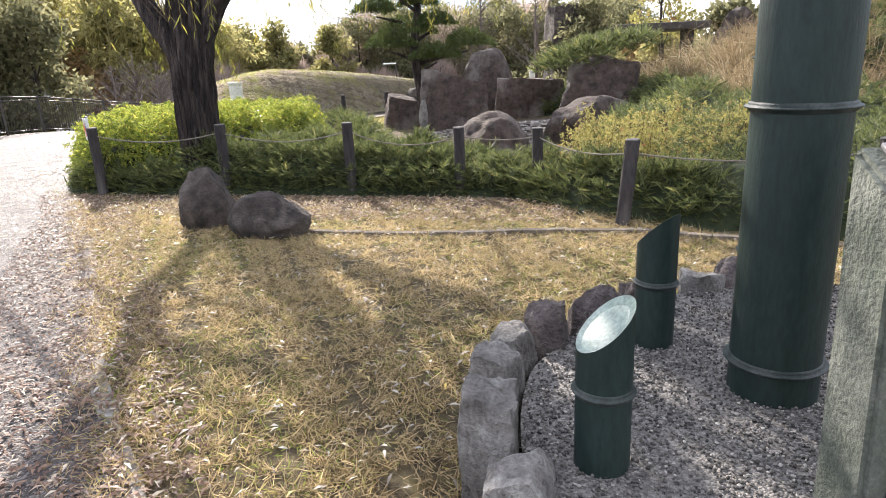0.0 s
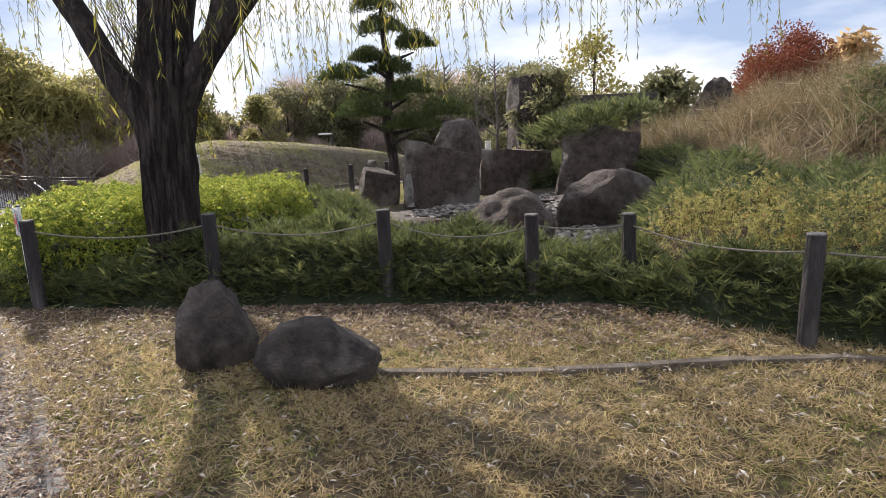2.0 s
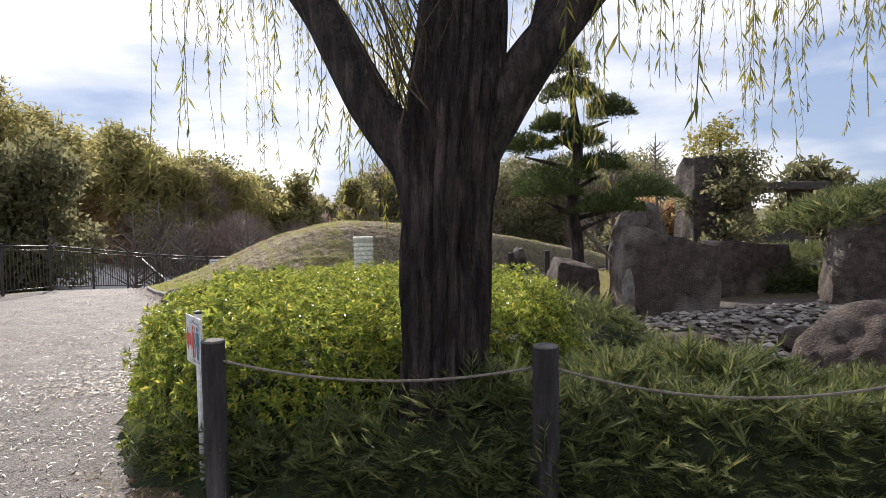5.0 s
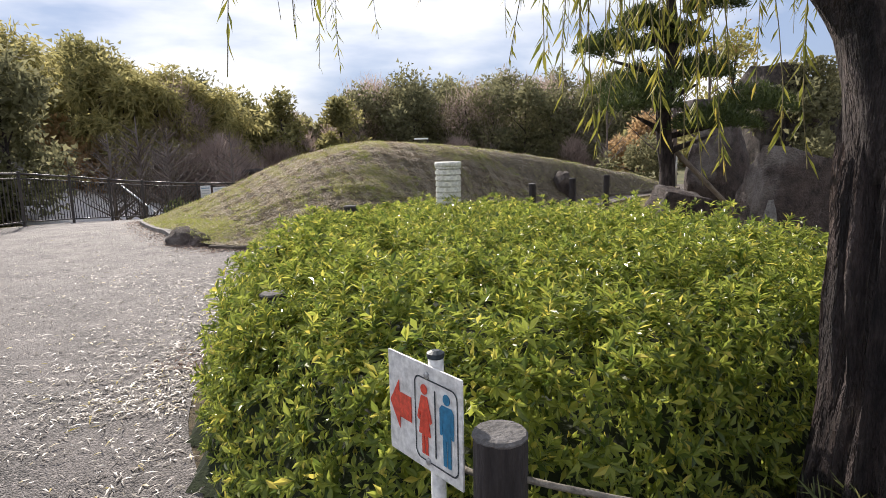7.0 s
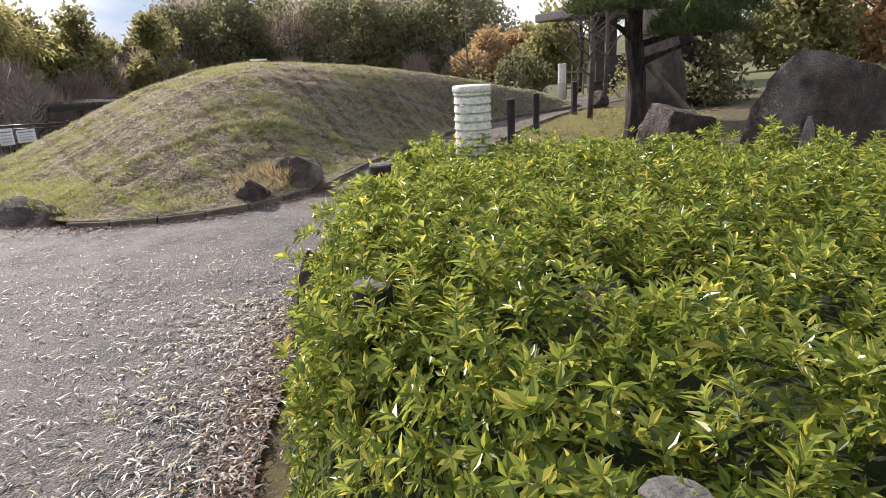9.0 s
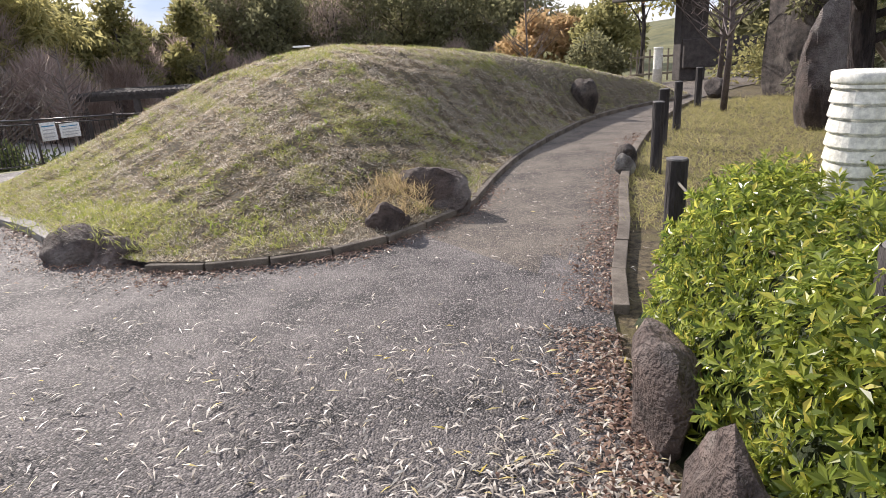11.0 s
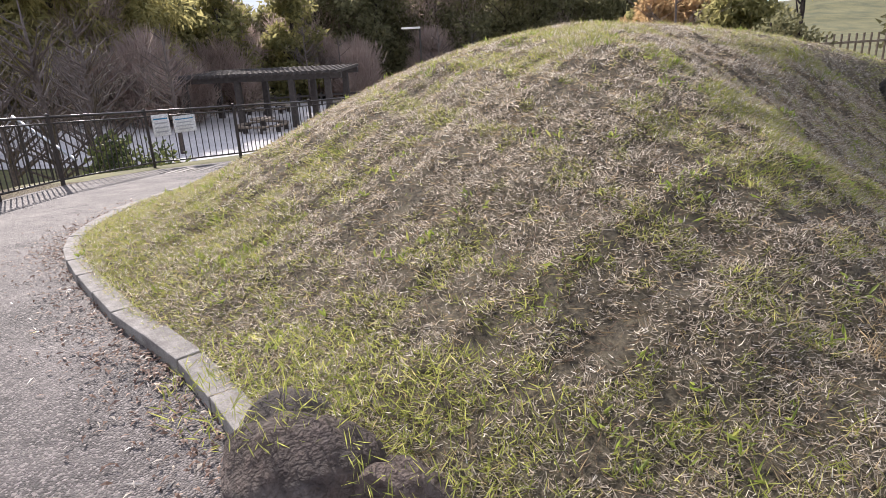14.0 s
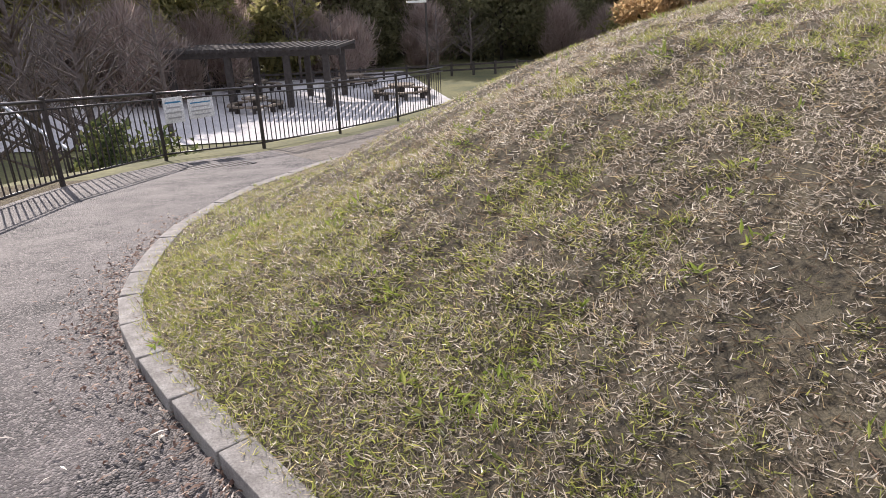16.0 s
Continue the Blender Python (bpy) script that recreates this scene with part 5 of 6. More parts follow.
sg_ = RNG.integers(0, len(le) - 1, 9000)
q = le[sg_] + (le[sg_ + 1] - le[sg_]) * RNG.random((9000, 1)) + np.column_stack([-np.abs(RNG.normal(0, 0.13, 9000)) + 0.05, RNG.normal(0, 0.05, 9000)])
k = wave(q[:, 0], q[:, 1], 5.0, 2) + RNG.normal(0, 0.4, 9000) > 0.0
turf("edge_grass", on_ground(q[k, 0], q[k, 1], 0.006), np.tile((0, 0, 1.0), (k.sum(), 1)), 0.025, 0.07, 0.006, M_STRAW, "ragged grass creeping over the path's edge", 1.6)
x, y = scatter(LAWN, 60000)
k = wave(x, y, 1.1, 3) + 0.5 * wave(x, y, 4.0, 1) + RNG.normal(0, 0.3, len(x)) > 0.1
k &= RNG.random(len(x)) < np.clip((hedge_line(x) - y - 0.1) / 1.0, 0.05, 1)
turf("lawn_green", on_ground(x[k], y[k]), np.tile((0, 0, 1.0), (k.sum(), 1)), 0.02, 0.05, 0.005, M_FRESH, "green blades among dry lawn")


def clumps(x, y, n):
    """Uneven growth: dense in tufts a hand wide, thin between them."""
    return 0.6 * wave(x, y, 9.0, 3) + 0.5 * wave(x, y, 17.0, 1) + 0.45 * wave(x, y, 2.1, 8) + RNG.normal(0, 0.22, n)


P, N = mound_scatter(460000)
near = clumps(P[:, 0], P[:, 1], len(P)) > -0.24
P, N = P[near], N[near]
turf("mound_turf", P, N, 0.014, 0.045, 0.0056, M_GREENGRASS, "short half-dry straw grass of the mound", 1.4)
P, N = mound_scatter(16000)
turf("mound_straw", P + N * 0.012, N, 0.035, 0.085, 0.0042, M_STRAW, "long pale straws lying on the mound", 2.4)
P, N = mound_scatter(1500)
P = np.repeat(P[wave(P[:, 0], P[:, 1], 3.4, 6) > 0.25], 9, 0)
V, F = blades(P + RNG.normal(0, 0.03, P.shape) * np.array([1, 1, 0.2]), RNG.normal(0, 0.7, P.shape) + np.array([0, 0, 0.5]), RNG.uniform(0.03, 0.075, len(P)), RNG.uniform(0.008, 0.018, len(P)))
tagged(raw("mound_weed", V, F, M_FRESH), "small green weed rosettes on the mound", "weeds", kind="stuff")
P, N = mound_scatter(60000)
k = clumps(P[:, 0], P[:, 1], len(P)) < 0.1
turf("mound_dead_grass", P[k], N[k], 0.02, 0.06, 0.006, M_DEADGRASS, "flattened dead brown grass of the mound", 1.7)
P, N = mound_scatter(230000)
patch = 0.6 * wave(P[:, 0], P[:, 1], 1.2, 5) + 0.6 * wave(P[:, 0], P[:, 1], 4.6, 2) + 0.5 * wave(P[:, 0], P[:, 1], 11.0, 9)
k = ((patch + 0.5 * clumps(P[:, 0], P[:, 1], len(P)) > 0.2) | (P[:, 0] + 0.15 * P[:, 1] < -5.9 + RNG.normal(0, 0.6, len(P))))
turf("mound_fresh_grass", P[k], N[k], 0.02, 0.06, 0.006, M_MOUNDGREEN, "patches of fresh green grass on the mound")
STRIP = [(-3.9, 15.75), (-3.05, 17.0), (-1.8, 18.7), (-0.25, 20.45), (2.1, 22.75), (4, 22.5), (3, 19), (1, 17.5), (-0.5, 15.5), (-2.6, 14.6)]
x, y = scatter(STRIP, 22000)
turf("strip_grass", on_ground(x, y), np.tile((0, 0, 1.0), (len(x), 1)), 0.05, 0.16, 0.006, M_STRAWGREEN, "longer yellow-green grass beside the path")
for cx0, cy0, r in ((-5.55, 16.78, 0.36), (-5.3, 17.1, 0.3), (-7.45, 16.9, 0.42), (-8.1, 17.3, 0.42), (-6.4, 16.5, 0.45)):
    n = 620 if cx0 < -6 else 800
    a, rr_ = RNG.uniform(0, 6.28, n), r * np.sqrt(RNG.random(n))
    x, y = cx0 + rr_ * np.cos(a), cy0 + rr_ * np.sin(a)
    P = np.stack([x, y, np.full(n, 0.11) + 0.16 * smooth((y - 16.4) / 0.8)], 1)
    V, F = blades(P, np.column_stack([RNG.normal(0, 0.6, (n, 2)), np.full(n, 0.7)]), RNG.uniform(0.04, 0.1 if cx0 < -6 else 0.17, n), 0.005)
    tagged(raw("grass_tuft", V, F, M_MOUNDGREEN if cx0 < -6 else M_STRAW), "tuft of long yellowing grass over an edge rock", "grass", kind="stuff")


# ---- fallen leaves ----
def litter(name, x, y, z, L, W, material, label, n):
    P = np.stack([x, y, z + 0.006 + RNG.uniform(0, 0.012, n)], 1)
    a = RNG.uniform(0, 6.28, n)
    D = np.column_stack([np.cos(a), np.sin(a), RNG.normal(0, 0.16, n)])
    Nn = unit(np.column_stack([RNG.normal(0, 0.35, (n, 2)), np.ones(n)]))
    V, F = blades(P, D, L, W, Nn, 0.4, 0.5)
    return tagged(raw(name, V, F, material), label, "leaves", kind="stuff")


def inside_bands(pts, n, spread):
    """Places along a line, thickest on it."""
    pts = np.asarray(pts, float)
    seg = RNG.integers(0, len(pts) - 1, n)
    k = RNG.random((n, 1))
    q = pts[seg] + (pts[seg + 1] - pts[seg]) * k
    d = unit(pts[seg + 1] - pts[seg])
    nr = np.column_stack([-d[:, 1], d[:, 0]])
    return q + nr * np.abs(RNG.normal(0, spread, (n, 1))) * 1.0


E2 = np.array([(p.x, p.y) for p in edge])
q = np.concatenate([inside_bands(E2[20:62], 5600, 1.7), inside_bands(E2[40:56], 2500, 0.5)])
litter("fallen_willow_leaves", q[:, 0], q[:, 1], ground_z(q[:, 0], q[:, 1]) + 0.006, RNG.uniform(0.03, 0.085, len(q)), RNG.uniform(0.006, 0.013, len(q)), M_FALLEN, "pale curled willow leaves scattered on the asphalt", len(q))
x, y = RNG.uniform(-10.5, -3.5, 1500), RNG.uniform(11.0, 19.5, 1500)
litter("fallen_willow_leaves", x, y, ground_z(x, y) + 0.006, RNG.uniform(0.03, 0.075, 1500), 0.009, M_FALLEN, "sparse pale leaves on the asphalt path", 1500)
q = np.concatenate([inside_bands(E2[44:62], 2600, 0.16), inside_bands(E2[62:84], 1800, 0.14), inside_bands(mound_edge[4:70][::-1] * 1.0, 1200, 0.12), inside_bands(np.concatenate([mound_edge[-90:], mound_edge[:9]])[::-1], 2600, 0.2)])
litter("fallen_brown_leaves", q[:, 0], q[:, 1], ground_z(q[:, 0], q[:, 1]) + 0.008, RNG.uniform(0.025, 0.06, len(q)), RNG.uniform(0.009, 0.018, len(q)), M_BROWNLEAF, "russet and pale leaves drifted against the edging", len(q))
x, y = scatter(LAWN, 2600)
litter("lawn_leaves", x, y, ground_z(x, y) + 0.015, RNG.uniform(0.03, 0.07, len(x)), RNG.uniform(0.006, 0.016, len(x)), M_FALLEN, "dry leaves lying on the lawn", len(x))
x, y = scatter([(-4.9, 8.3), (-2.7, 7.75), (0.2, 7.0), (1.3, 6.5), (1.2, 5.6), (-1.2, 6.2), (-3.8, 7.0)], 5200)
litter("lawn_brown_leaves", x, y, ground_z(x, y) + 0.012, RNG.uniform(0.03, 0.07, len(x)), RNG.uniform(0.01, 0.02, len(x)), M_BROWNLEAF, "brown leaves under the hedge", len(x))

x, y = scatter([(-0.9, 0.2), (-1.7, 1.2), (-2.6, 3.1), (-3.4, 4.65), (-3.9, 5.7), (-4.4, 6.86), (-5.25, 8.3), (-4.6, 8.3), (-3.4, 6.86), (-2.75, 5.7), (-2.2, 4.65), (-1.4, 3.1), (-0.5, 1.2)], 9500)
litter("drifted_leaves", x, y, ground_z(x, y) + 0.006, RNG.uniform(0.03, 0.07, len(x)), RNG.uniform(0.008, 0.018, len(x)), M_BROWNLEAF, "brown leaves drifted along the lawn's edge", len(x))

# ---- willow ----
TX, TY = -3.14, 8.58
willow = base("willow_tree", TX, TY, 0, "old weeping willow with furrowed dark bark and yellow-green strands", "tree")


def barked(name, pts, radii, n, parent, ridges, seed, deep=0.12):
    pts = spline(pts, 7)
    m = len(pts)
    rad = np.interp(np.linspace(0, 1, m), np.linspace(0, 1, len(radii)), radii)
    bm = tube(pts, list(rad), n)
    bm.verts.ensure_lookup_table()
    rr = random.Random(seed)
    ph = [rr.uniform(0, 6.28) for _ in range(3)]
    for idx, v in enumerate(bm.verts):
        i, k = divmod(idx, n)
        a = 2 * math.pi * k / n
        c = pts[i]
        s = (math.sin(ridges * a + ph[0] + 1.2 * math.sin(i * 0.35 + ph[1])) * 0.6 + math.sin(ridges * 2.3 * a + ph[2] + i * 0.2) * 0.4)
        s += 0.8 * noise.noise(Vector((math.cos(a) * 2.2, math.sin(a) * 2.2, i * 0.35 + seed)))
        v.co = c + (v.co - c) * (1 + deep * s)
    return part(name, bm, M_BARK, parent, smooth=True)


barked("trunk", [(0.0, 0, -0.1), (0, 0, 0.12), (0.0, 0, 0.8), (0.02, 0, 1.5), (0.08, 0.02, 2.2), (0.16, 0.05, 3.1), (0.2, 0.1, 4.2), (0.3, 0.2, 5.6)], [0.3, 0.265, 0.235, 0.24, 0.26, 0.2, 0.18, 0.1], 110, willow, 19, 1, 0.15)
WILLOW_ARMS = [([(-0.05, 0, 1.4), (-0.16, 0.02, 1.8), (-0.42, 0.1, 2.18), (-0.72, 0.25, 2.76), (-1.05, 0.4, 3.3), (-1.15, 0.45, 3.8), (-1.45, 0.5, 5.0)], [0.18, 0.15, 0.135, 0.12, 0.11, 0.095, 0.06]),
         ([(0.1, 0, 1.75), (0.27, -0.02, 2.02), (0.48, -0.05, 2.34), (0.8, -0.08, 2.74), (1.18, -0.1, 3.18), (1.38, -0.1, 3.6), (1.85, 0, 5.2)], [0.17, 0.15, 0.135, 0.12, 0.105, 0.09, 0.05]),
         ([(0.58, -0.05, 2.5), (0.67, 0.02, 2.9), (0.72, 0.1, 3.25), (0.85, 0.3, 4.6)], [0.09, 0.075, 0.065, 0.04]),
         ([(0.1, 0.1, 2.1), (0.2, 0.6, 2.9), (0.26, 1.1, 3.8), (0.2, 1.6, 5.0)], [0.13, 0.1, 0.09, 0.06]),
         ([(-0.85, 0.32, 3.0), (-0.7, 0.28, 3.26), (-0.4, 0.25, 3.4), (0.0, 0.2, 3.46), (0.25, 0.15, 3.35)], [0.045, 0.038, 0.03, 0.022, 0.012])]
for k, (pts, rad) in enumerate(WILLOW_ARMS):
    barked("limb", pts, rad, 32, willow, 9, 20 + k, 0.07)
rr = random.Random(5)
heads = []
for k in range(26):
    a = k * 2.399 + rr.uniform(-0.2, 0.2)
    R = rr.uniform(2.2, 5.0)
    z0 = rr.uniform(3.6, 5.2)
    src = WILLOW_ARMS[k % 4][0][-2 if k % 3 else -1]
    tip = (R * math.cos(a), R * math.sin(a), rr.uniform(4.3, 6.2))
    midp = ((src[0] + tip[0]) * 0.5, (src[1] + tip[1]) * 0.5, max(src[2], tip[2]) + rr.uniform(0.3, 0.8))
    line = spline([src, midp, tip, (tip[0] * 1.12, tip[1] * 1.12, tip[2] - 0.7)], 6)
    part("branch", tube(line, list(np.linspace(0.05, 0.008, len(line))), 6), M_TWIG, willow, smooth=True)
    heads.append(line)
# long boughs reaching over the hedge towards the dry pond
reach = []
for k in range(11):
    src = WILLOW_ARMS[1][0][-1 if k % 2 else -2]
    tip = (rr.uniform(3.6, 7.6), rr.uniform(-0.6, 3.8), rr.uniform(4.6, 5.8))
    line = spline([src, (src[0] * 0.55 + tip[0] * 0.45, src[1] * 0.55 + tip[1] * 0.45, max(src[2], tip[2]) + 0.6), tip, (tip[0] + 0.5, tip[1] + 0.2, tip[2] - 0.6)], 6)
    part("branch", tube(line, list(np.linspace(0.05, 0.008, len(line))), 6), M_TWIG, willow, smooth=True)
    reach.append(line)
part("branch", tube(spline([(-0.15, 0.85, 3.3), (-0.3, 1.1, 3.75), (-0.45, 1.4, 3.75), (-0.6, 1.6, 3.5)], 5), list(np.linspace(0.04, 0.008, 16)), 6), M_TWIG, willow, smooth=True)
sv, sf, lp_, ld_, ll_ = [], [], [], [], []
off = 0
CAMXY = np.array([(-1.86, 2.73), (-3.6, 5.4), (-4.6, 7.0), (-5.3, 8.1), (-5.9, 9.3), (-6.3, 10.5)])
made = 0
while made < 800:
    far_side = made >= 520
    line = reach[made % len(reach)] if far_side else heads[rr.randrange(len(heads))]
    p = line[rr.randrange(4, len(line))] + Vector((rr.gauss(0, 0.22), rr.gauss(0, 0.22), 0))
    low = made < 34      # the tress that hangs lowest, over the shrubs
    if low:
        p = Vector((-0.42 + rr.gauss(0, 0.2), 1.3 + rr.gauss(0, 0.2), 3.65))
    w = Vector((p.x + TX, p.y + TY))
    if min((w.x - c[0]) ** 2 + (w.y - c[1]) ** 2 for c in CAMXY) < 1.3 and not low:
        continue
    made += 1
    lo_z = 2.2 + 2.3 * rr.random() if rr.random() < 0.86 else rr.uniform(1.7, 2.4)
    if low:
        lo_z = rr.uniform(1.25, 2.1)
    if far_side:
        lo_z = 2.15 + 0.09 * (made % len(reach)) + 2.0 * rr.random() ** 0.8
    nseg = 9
    dx, dy = rr.gauss(0.05, 0.24), rr.gauss(0, 0.2)
    pts = [Vector((p.x + dx * (k / nseg) ** 0.6 + 0.02 * math.sin(k * 1.3 + made), p.y + dy * (k / nseg) ** 0.6, p.z + (lo_z - p.z) * k / nseg)) for k in range(nseg + 1)]
    for k in range(nseg):
        a, b = pts[k], pts[k + 1]
        for q in (a, b):
            for u in range(3):
                sv.append((q.x + 0.0024 * math.cos(u * 2.09), q.y + 0.0024 * math.sin(u * 2.09), q.z))
        for u in range(3):
            sf.append((off + u, off + (u + 1) % 3, off + 3 + (u + 1) % 3, off + 3 + u))
        off += 6
    length = p.z - lo_z
    for k in range(int(length * (24 if low else 17 if far_side else 12))):
        u = rr.random() ** 0.75
        f = u * nseg
        i = min(nseg - 1, int(f))
        q = pts[i].lerp(pts[i + 1], f - i)
        a = rr.uniform(0, 6.28)
        lp_.append(q), ld_.append((0.45 * math.cos(a), 0.45 * math.sin(a), -0.8)), ll_.append(rr.uniform(0.06, 0.13))
tagged(raw("strand_curtain", sv, sf, M_YTWIG, willow, "thin hanging twigs"), kind="stuff")
V, F = blades(np.array([tuple(v) for v in lp_]), np.array(ld_), np.array(ll_), np.array(ll_) * 0.13, None, 0.2, 0.4)
tagged(raw("foliage", V, F, M_WILLOW, willow, "narrow yellow-green leaves"), kind="stuff")
for k in range(40):
    a = rr.uniform(0, 6.28)
    s = Vector((-0.1 + rr.gauss(0, 0.12), rr.gauss(0, 0.12), rr.uniform(1.9, 2.3)))
    t = s + Vector((0.5 * math.cos(a), 0.4 * math.sin(a), rr.uniform(0.5, 1.3)))
    part("shoot", tube([s, s.lerp(t, 0.5) + Vector((rr.gauss(0, .05), rr.gauss(0, .05), 0.05)), t], [0.006, 0.0045, 0.0015], 5), M_TWIG, willow)


# ---- trees ----
def crown_leaves(clumps, per, size, squash=1.0, drop=0.0):
    C = np.array([c[:3] for c in clumps])
    R = np.array([c[3] for c in clumps])
    k = np.repeat(np.arange(len(C)), per)
    n = len(k)
    d = unit(RNG.normal(size=(n, 3)))
    r = R[k] * RNG.random(n) ** 0.4
    P = C[k] + d * r[:, None] * np.array([1, 1, squash])
    D = d * 0.7 + RNG.normal(0, 0.6, (n, 3)) - np.array([0, 0, drop])
    return blades(P, D, RNG.uniform(0.6, 1.3, n) * size, RNG.uniform(0.45, 0.8, n) * size, None, 0.2, 0.5)


def far_crown(clumps, n, material):
    """Crown of a far tree: small leaves, thin upright twigs on a bare one, hanging plumes on bamboo."""
    C = np.array([c[:3] for c in clumps])
    R = np.array([c[3] for c in clumps])
    k = RNG.choice(len(C), n, p=R ** 2 / (R ** 2).sum())
    d = unit(RNG.normal(size=(n, 3)))
    P = C[k] + d * (R[k] * RNG.random(n) ** 0.45 * RNG.uniform(0.8, 1.25, n))[:, None]
    if material is M_TREE_D:
        return slivers(P, d * 0.6 + np.array([0, 0, 0.9]) + RNG.normal(0, 0.35, (n, 3)), RNG.uniform(0.4, 1.1, n), RNG.uniform(0.03, 0.07, n))
    if material is M_TREE_B:
        return slivers(P, d * 0.7 - np.array([0, 0, 0.5]) + RNG.normal(0, 0.4, (n, 3)), RNG.uniform(0.35, 0.8, n), RNG.uniform(0.1, 0.2, n))
    return slivers(P, d * 0.7 + RNG.normal(0, 0.6, (n, 3)), RNG.uniform(0.22, 0.5, n), RNG.uniform(0.16, 0.34, n))


def tree(x, y, h, r, material, label, seed, trunk=0.12, clumps=26, per=90, leaf_size=0.3, bare=0.25, tall=1.0, name="tree", group="background trees", z=None, far=0):
    """A tapered trunk with limbs and a crown of many leaf clumps with gaps."""
    rr = random.Random(seed)
    z0 = gz(x, y) if z is None else z
    e = base(name, x, y, z0, label, "tree", group)
    tops = [(rr.gauss(0, 0.15), rr.gauss(0, 0.15), 0) for _ in range(2)]
    line = spline([(0, 0, -0.2), (tops[0][0], tops[0][1], h * 0.35), (tops[1][0], tops[1][1], h * 0.62), (0, 0, h * 0.92)], 4)
    part("trunk", tube(line, list(np.linspace(trunk, trunk * 0.25, len(line))), 8, rough=0.08, seed=seed), M_BARK, e, smooth=True)
    cl = []
    for k in range(clumps):
        u = rr.uniform(bare, 1.0)
        prof = math.sin(math.pi * min(1, max(0.08, (u - bare) / (1 - bare) * 0.82 + 0.16))) ** 0.7
        a = rr.uniform(0, 6.28)
        q = r * prof * math.sqrt(rr.random()) * 0.9
        c = (q * math.cos(a), q * math.sin(a), h * u)
        cl.append((*c, r * rr.uniform(0.2, 0.42)))
        if k % 3 == 0:
            part("limb", tube([(0, 0, h * max(0.15, u - 0.22)), (c[0] * 0.5, c[1] * 0.5, h * (u - 0.07)), c], [trunk * 0.35, trunk * 0.22, trunk * 0.06], 5), M_BARK, e)
    V, F = far_crown(cl, far, material) if far else crown_leaves(cl, per, leaf_size, tall)
    tagged(raw("crown", V, F, material, e), kind="stuff")
    return e


def bare_tree(x, y, h, label, seed, spread=0.5, z=None, thick=0.06, fine=26):
    rr = random.Random(seed)
    z0 = gz(x, y) if z is None else z
    e = base("bare_tree", x, y, z0, label, "tree", "bare trees")
    part("trunk", tube([(0, 0, -0.1), (0.05, 0, h * 0.4), (0, 0.04, h * 0.75), (0, 0, h)], [thick, thick * 0.8, thick * 0.5, thick * 0.12], 8), M_BARE, e, smooth=True)
    for k in range(fine):
        u = rr.uniform(0.22, 0.95)
        a = rr.uniform(0, 6.28)
        l = h * spread * (1.05 - u) * rr.uniform(0.6, 1.1)
        s = Vector((0, 0, h * u))
        t = s + Vector((l * math.cos(a), l * math.sin(a), l * 0.75))
        br = part("branch", tube([s, s.lerp(t, 0.5) + Vector((0, 0, -0.05 * l)), t], [thick * 0.35, thick * 0.22, thick * 0.05], 5), M_BARE, e)
        bm = bmesh.new()
        for j in range(5):
            b = s.lerp(t, rr.uniform(0.35, 1))
            c = b + Vector((rr.gauss(0, 0.25), rr.gauss(0, 0.25), rr.uniform(0.1, 0.4))) * l
            tube([b, c], [thick * 0.1, thick * 0.03], 3, bm)
        tagged(part("twig_spray", bm, M_BARE, br), kind="stuff")
    return e


# cloud-pruned pine
PX, PY = -0.45, 16.9
pine = base("pine_tree", PX, PY, 0, "cloud-pruned pine with flat needle pads on a dark trunk", "tree")
barked("trunk", [(0, 0, -0.1), (0.05, 0, 0.8), (-0.05, 0, 1.8), (0.08, 0.05, 2.8), (-0.02, 0, 3.6), (-0.05, 0, 4.35)], [0.15, 0.12, 0.11, 0.09, 0.06, 0.03], 16, pine, 5, 60, 0.08)
PADS = [(-0.2, 0, 4.2, 0.5, 0.3), (-0.05, 0.1, 3.72, 0.55, 0.28), (0.65, 0, 3.36, 0.42, 0.28), (-0.4, 0, 3.1, 0.4, 0.22), (-0.95, -0.1, 2.7, 0.5, 0.25), (0.15, 0.2, 2.84, 0.5, 0.26),
        (-0.2, 0.3, 2.15, 0.75, 0.36), (0.5, 0, 2.35, 0.5, 0.25), (1.3, -0.1, 1.8, 0.6, 0.32), (-0.6, -0.3, 1.85, 0.6, 0.3), (0.5, -0.5, 1.55, 0.6, 0.26)]
for k, (x, y, z, r, t) in enumerate(PADS):
    part("limb", tube([(0, 0, z - 0.35), (x * 0.5, y * 0.5, z - 0.2), (x, y, z - 0.08)], [0.05, 0.04, 0.015], 6), M_BARK, pine)
    n = 1100
    a, q = RNG.uniform(0, 6.28, n), np.sqrt(RNG.random(n)) * r
    q *= 1 + 0.2 * np.sin(3 * a + k)
    P = np.stack([x + q * np.cos(a), y + q * np.sin(a), z + 1.5 * t * (1 - (q / r / 1.2) ** 2) * RNG.uniform(0.1, 1, n)], 1)
    D = np.column_stack([RNG.normal(0, 0.6, (n, 2)), RNG.uniform(0.2, 1.2, n)])
    V, F = blades(np.repeat(P, 3, 0), np.repeat(D, 3, 0) + RNG.normal(0, 0.4, (3 * n, 3)), RNG.uniform(0.08, 0.14, 3 * n), 0.016)
    tagged(raw("needle_pad", V, F, M_PINE, pine), kind="stuff")
part("prop", tube([(1.3, -0.3, 0.0), (0.1, 0, 1.3)], [0.04, 0.04], 8), M_BENCH, pine, "pale slanting wooden prop")

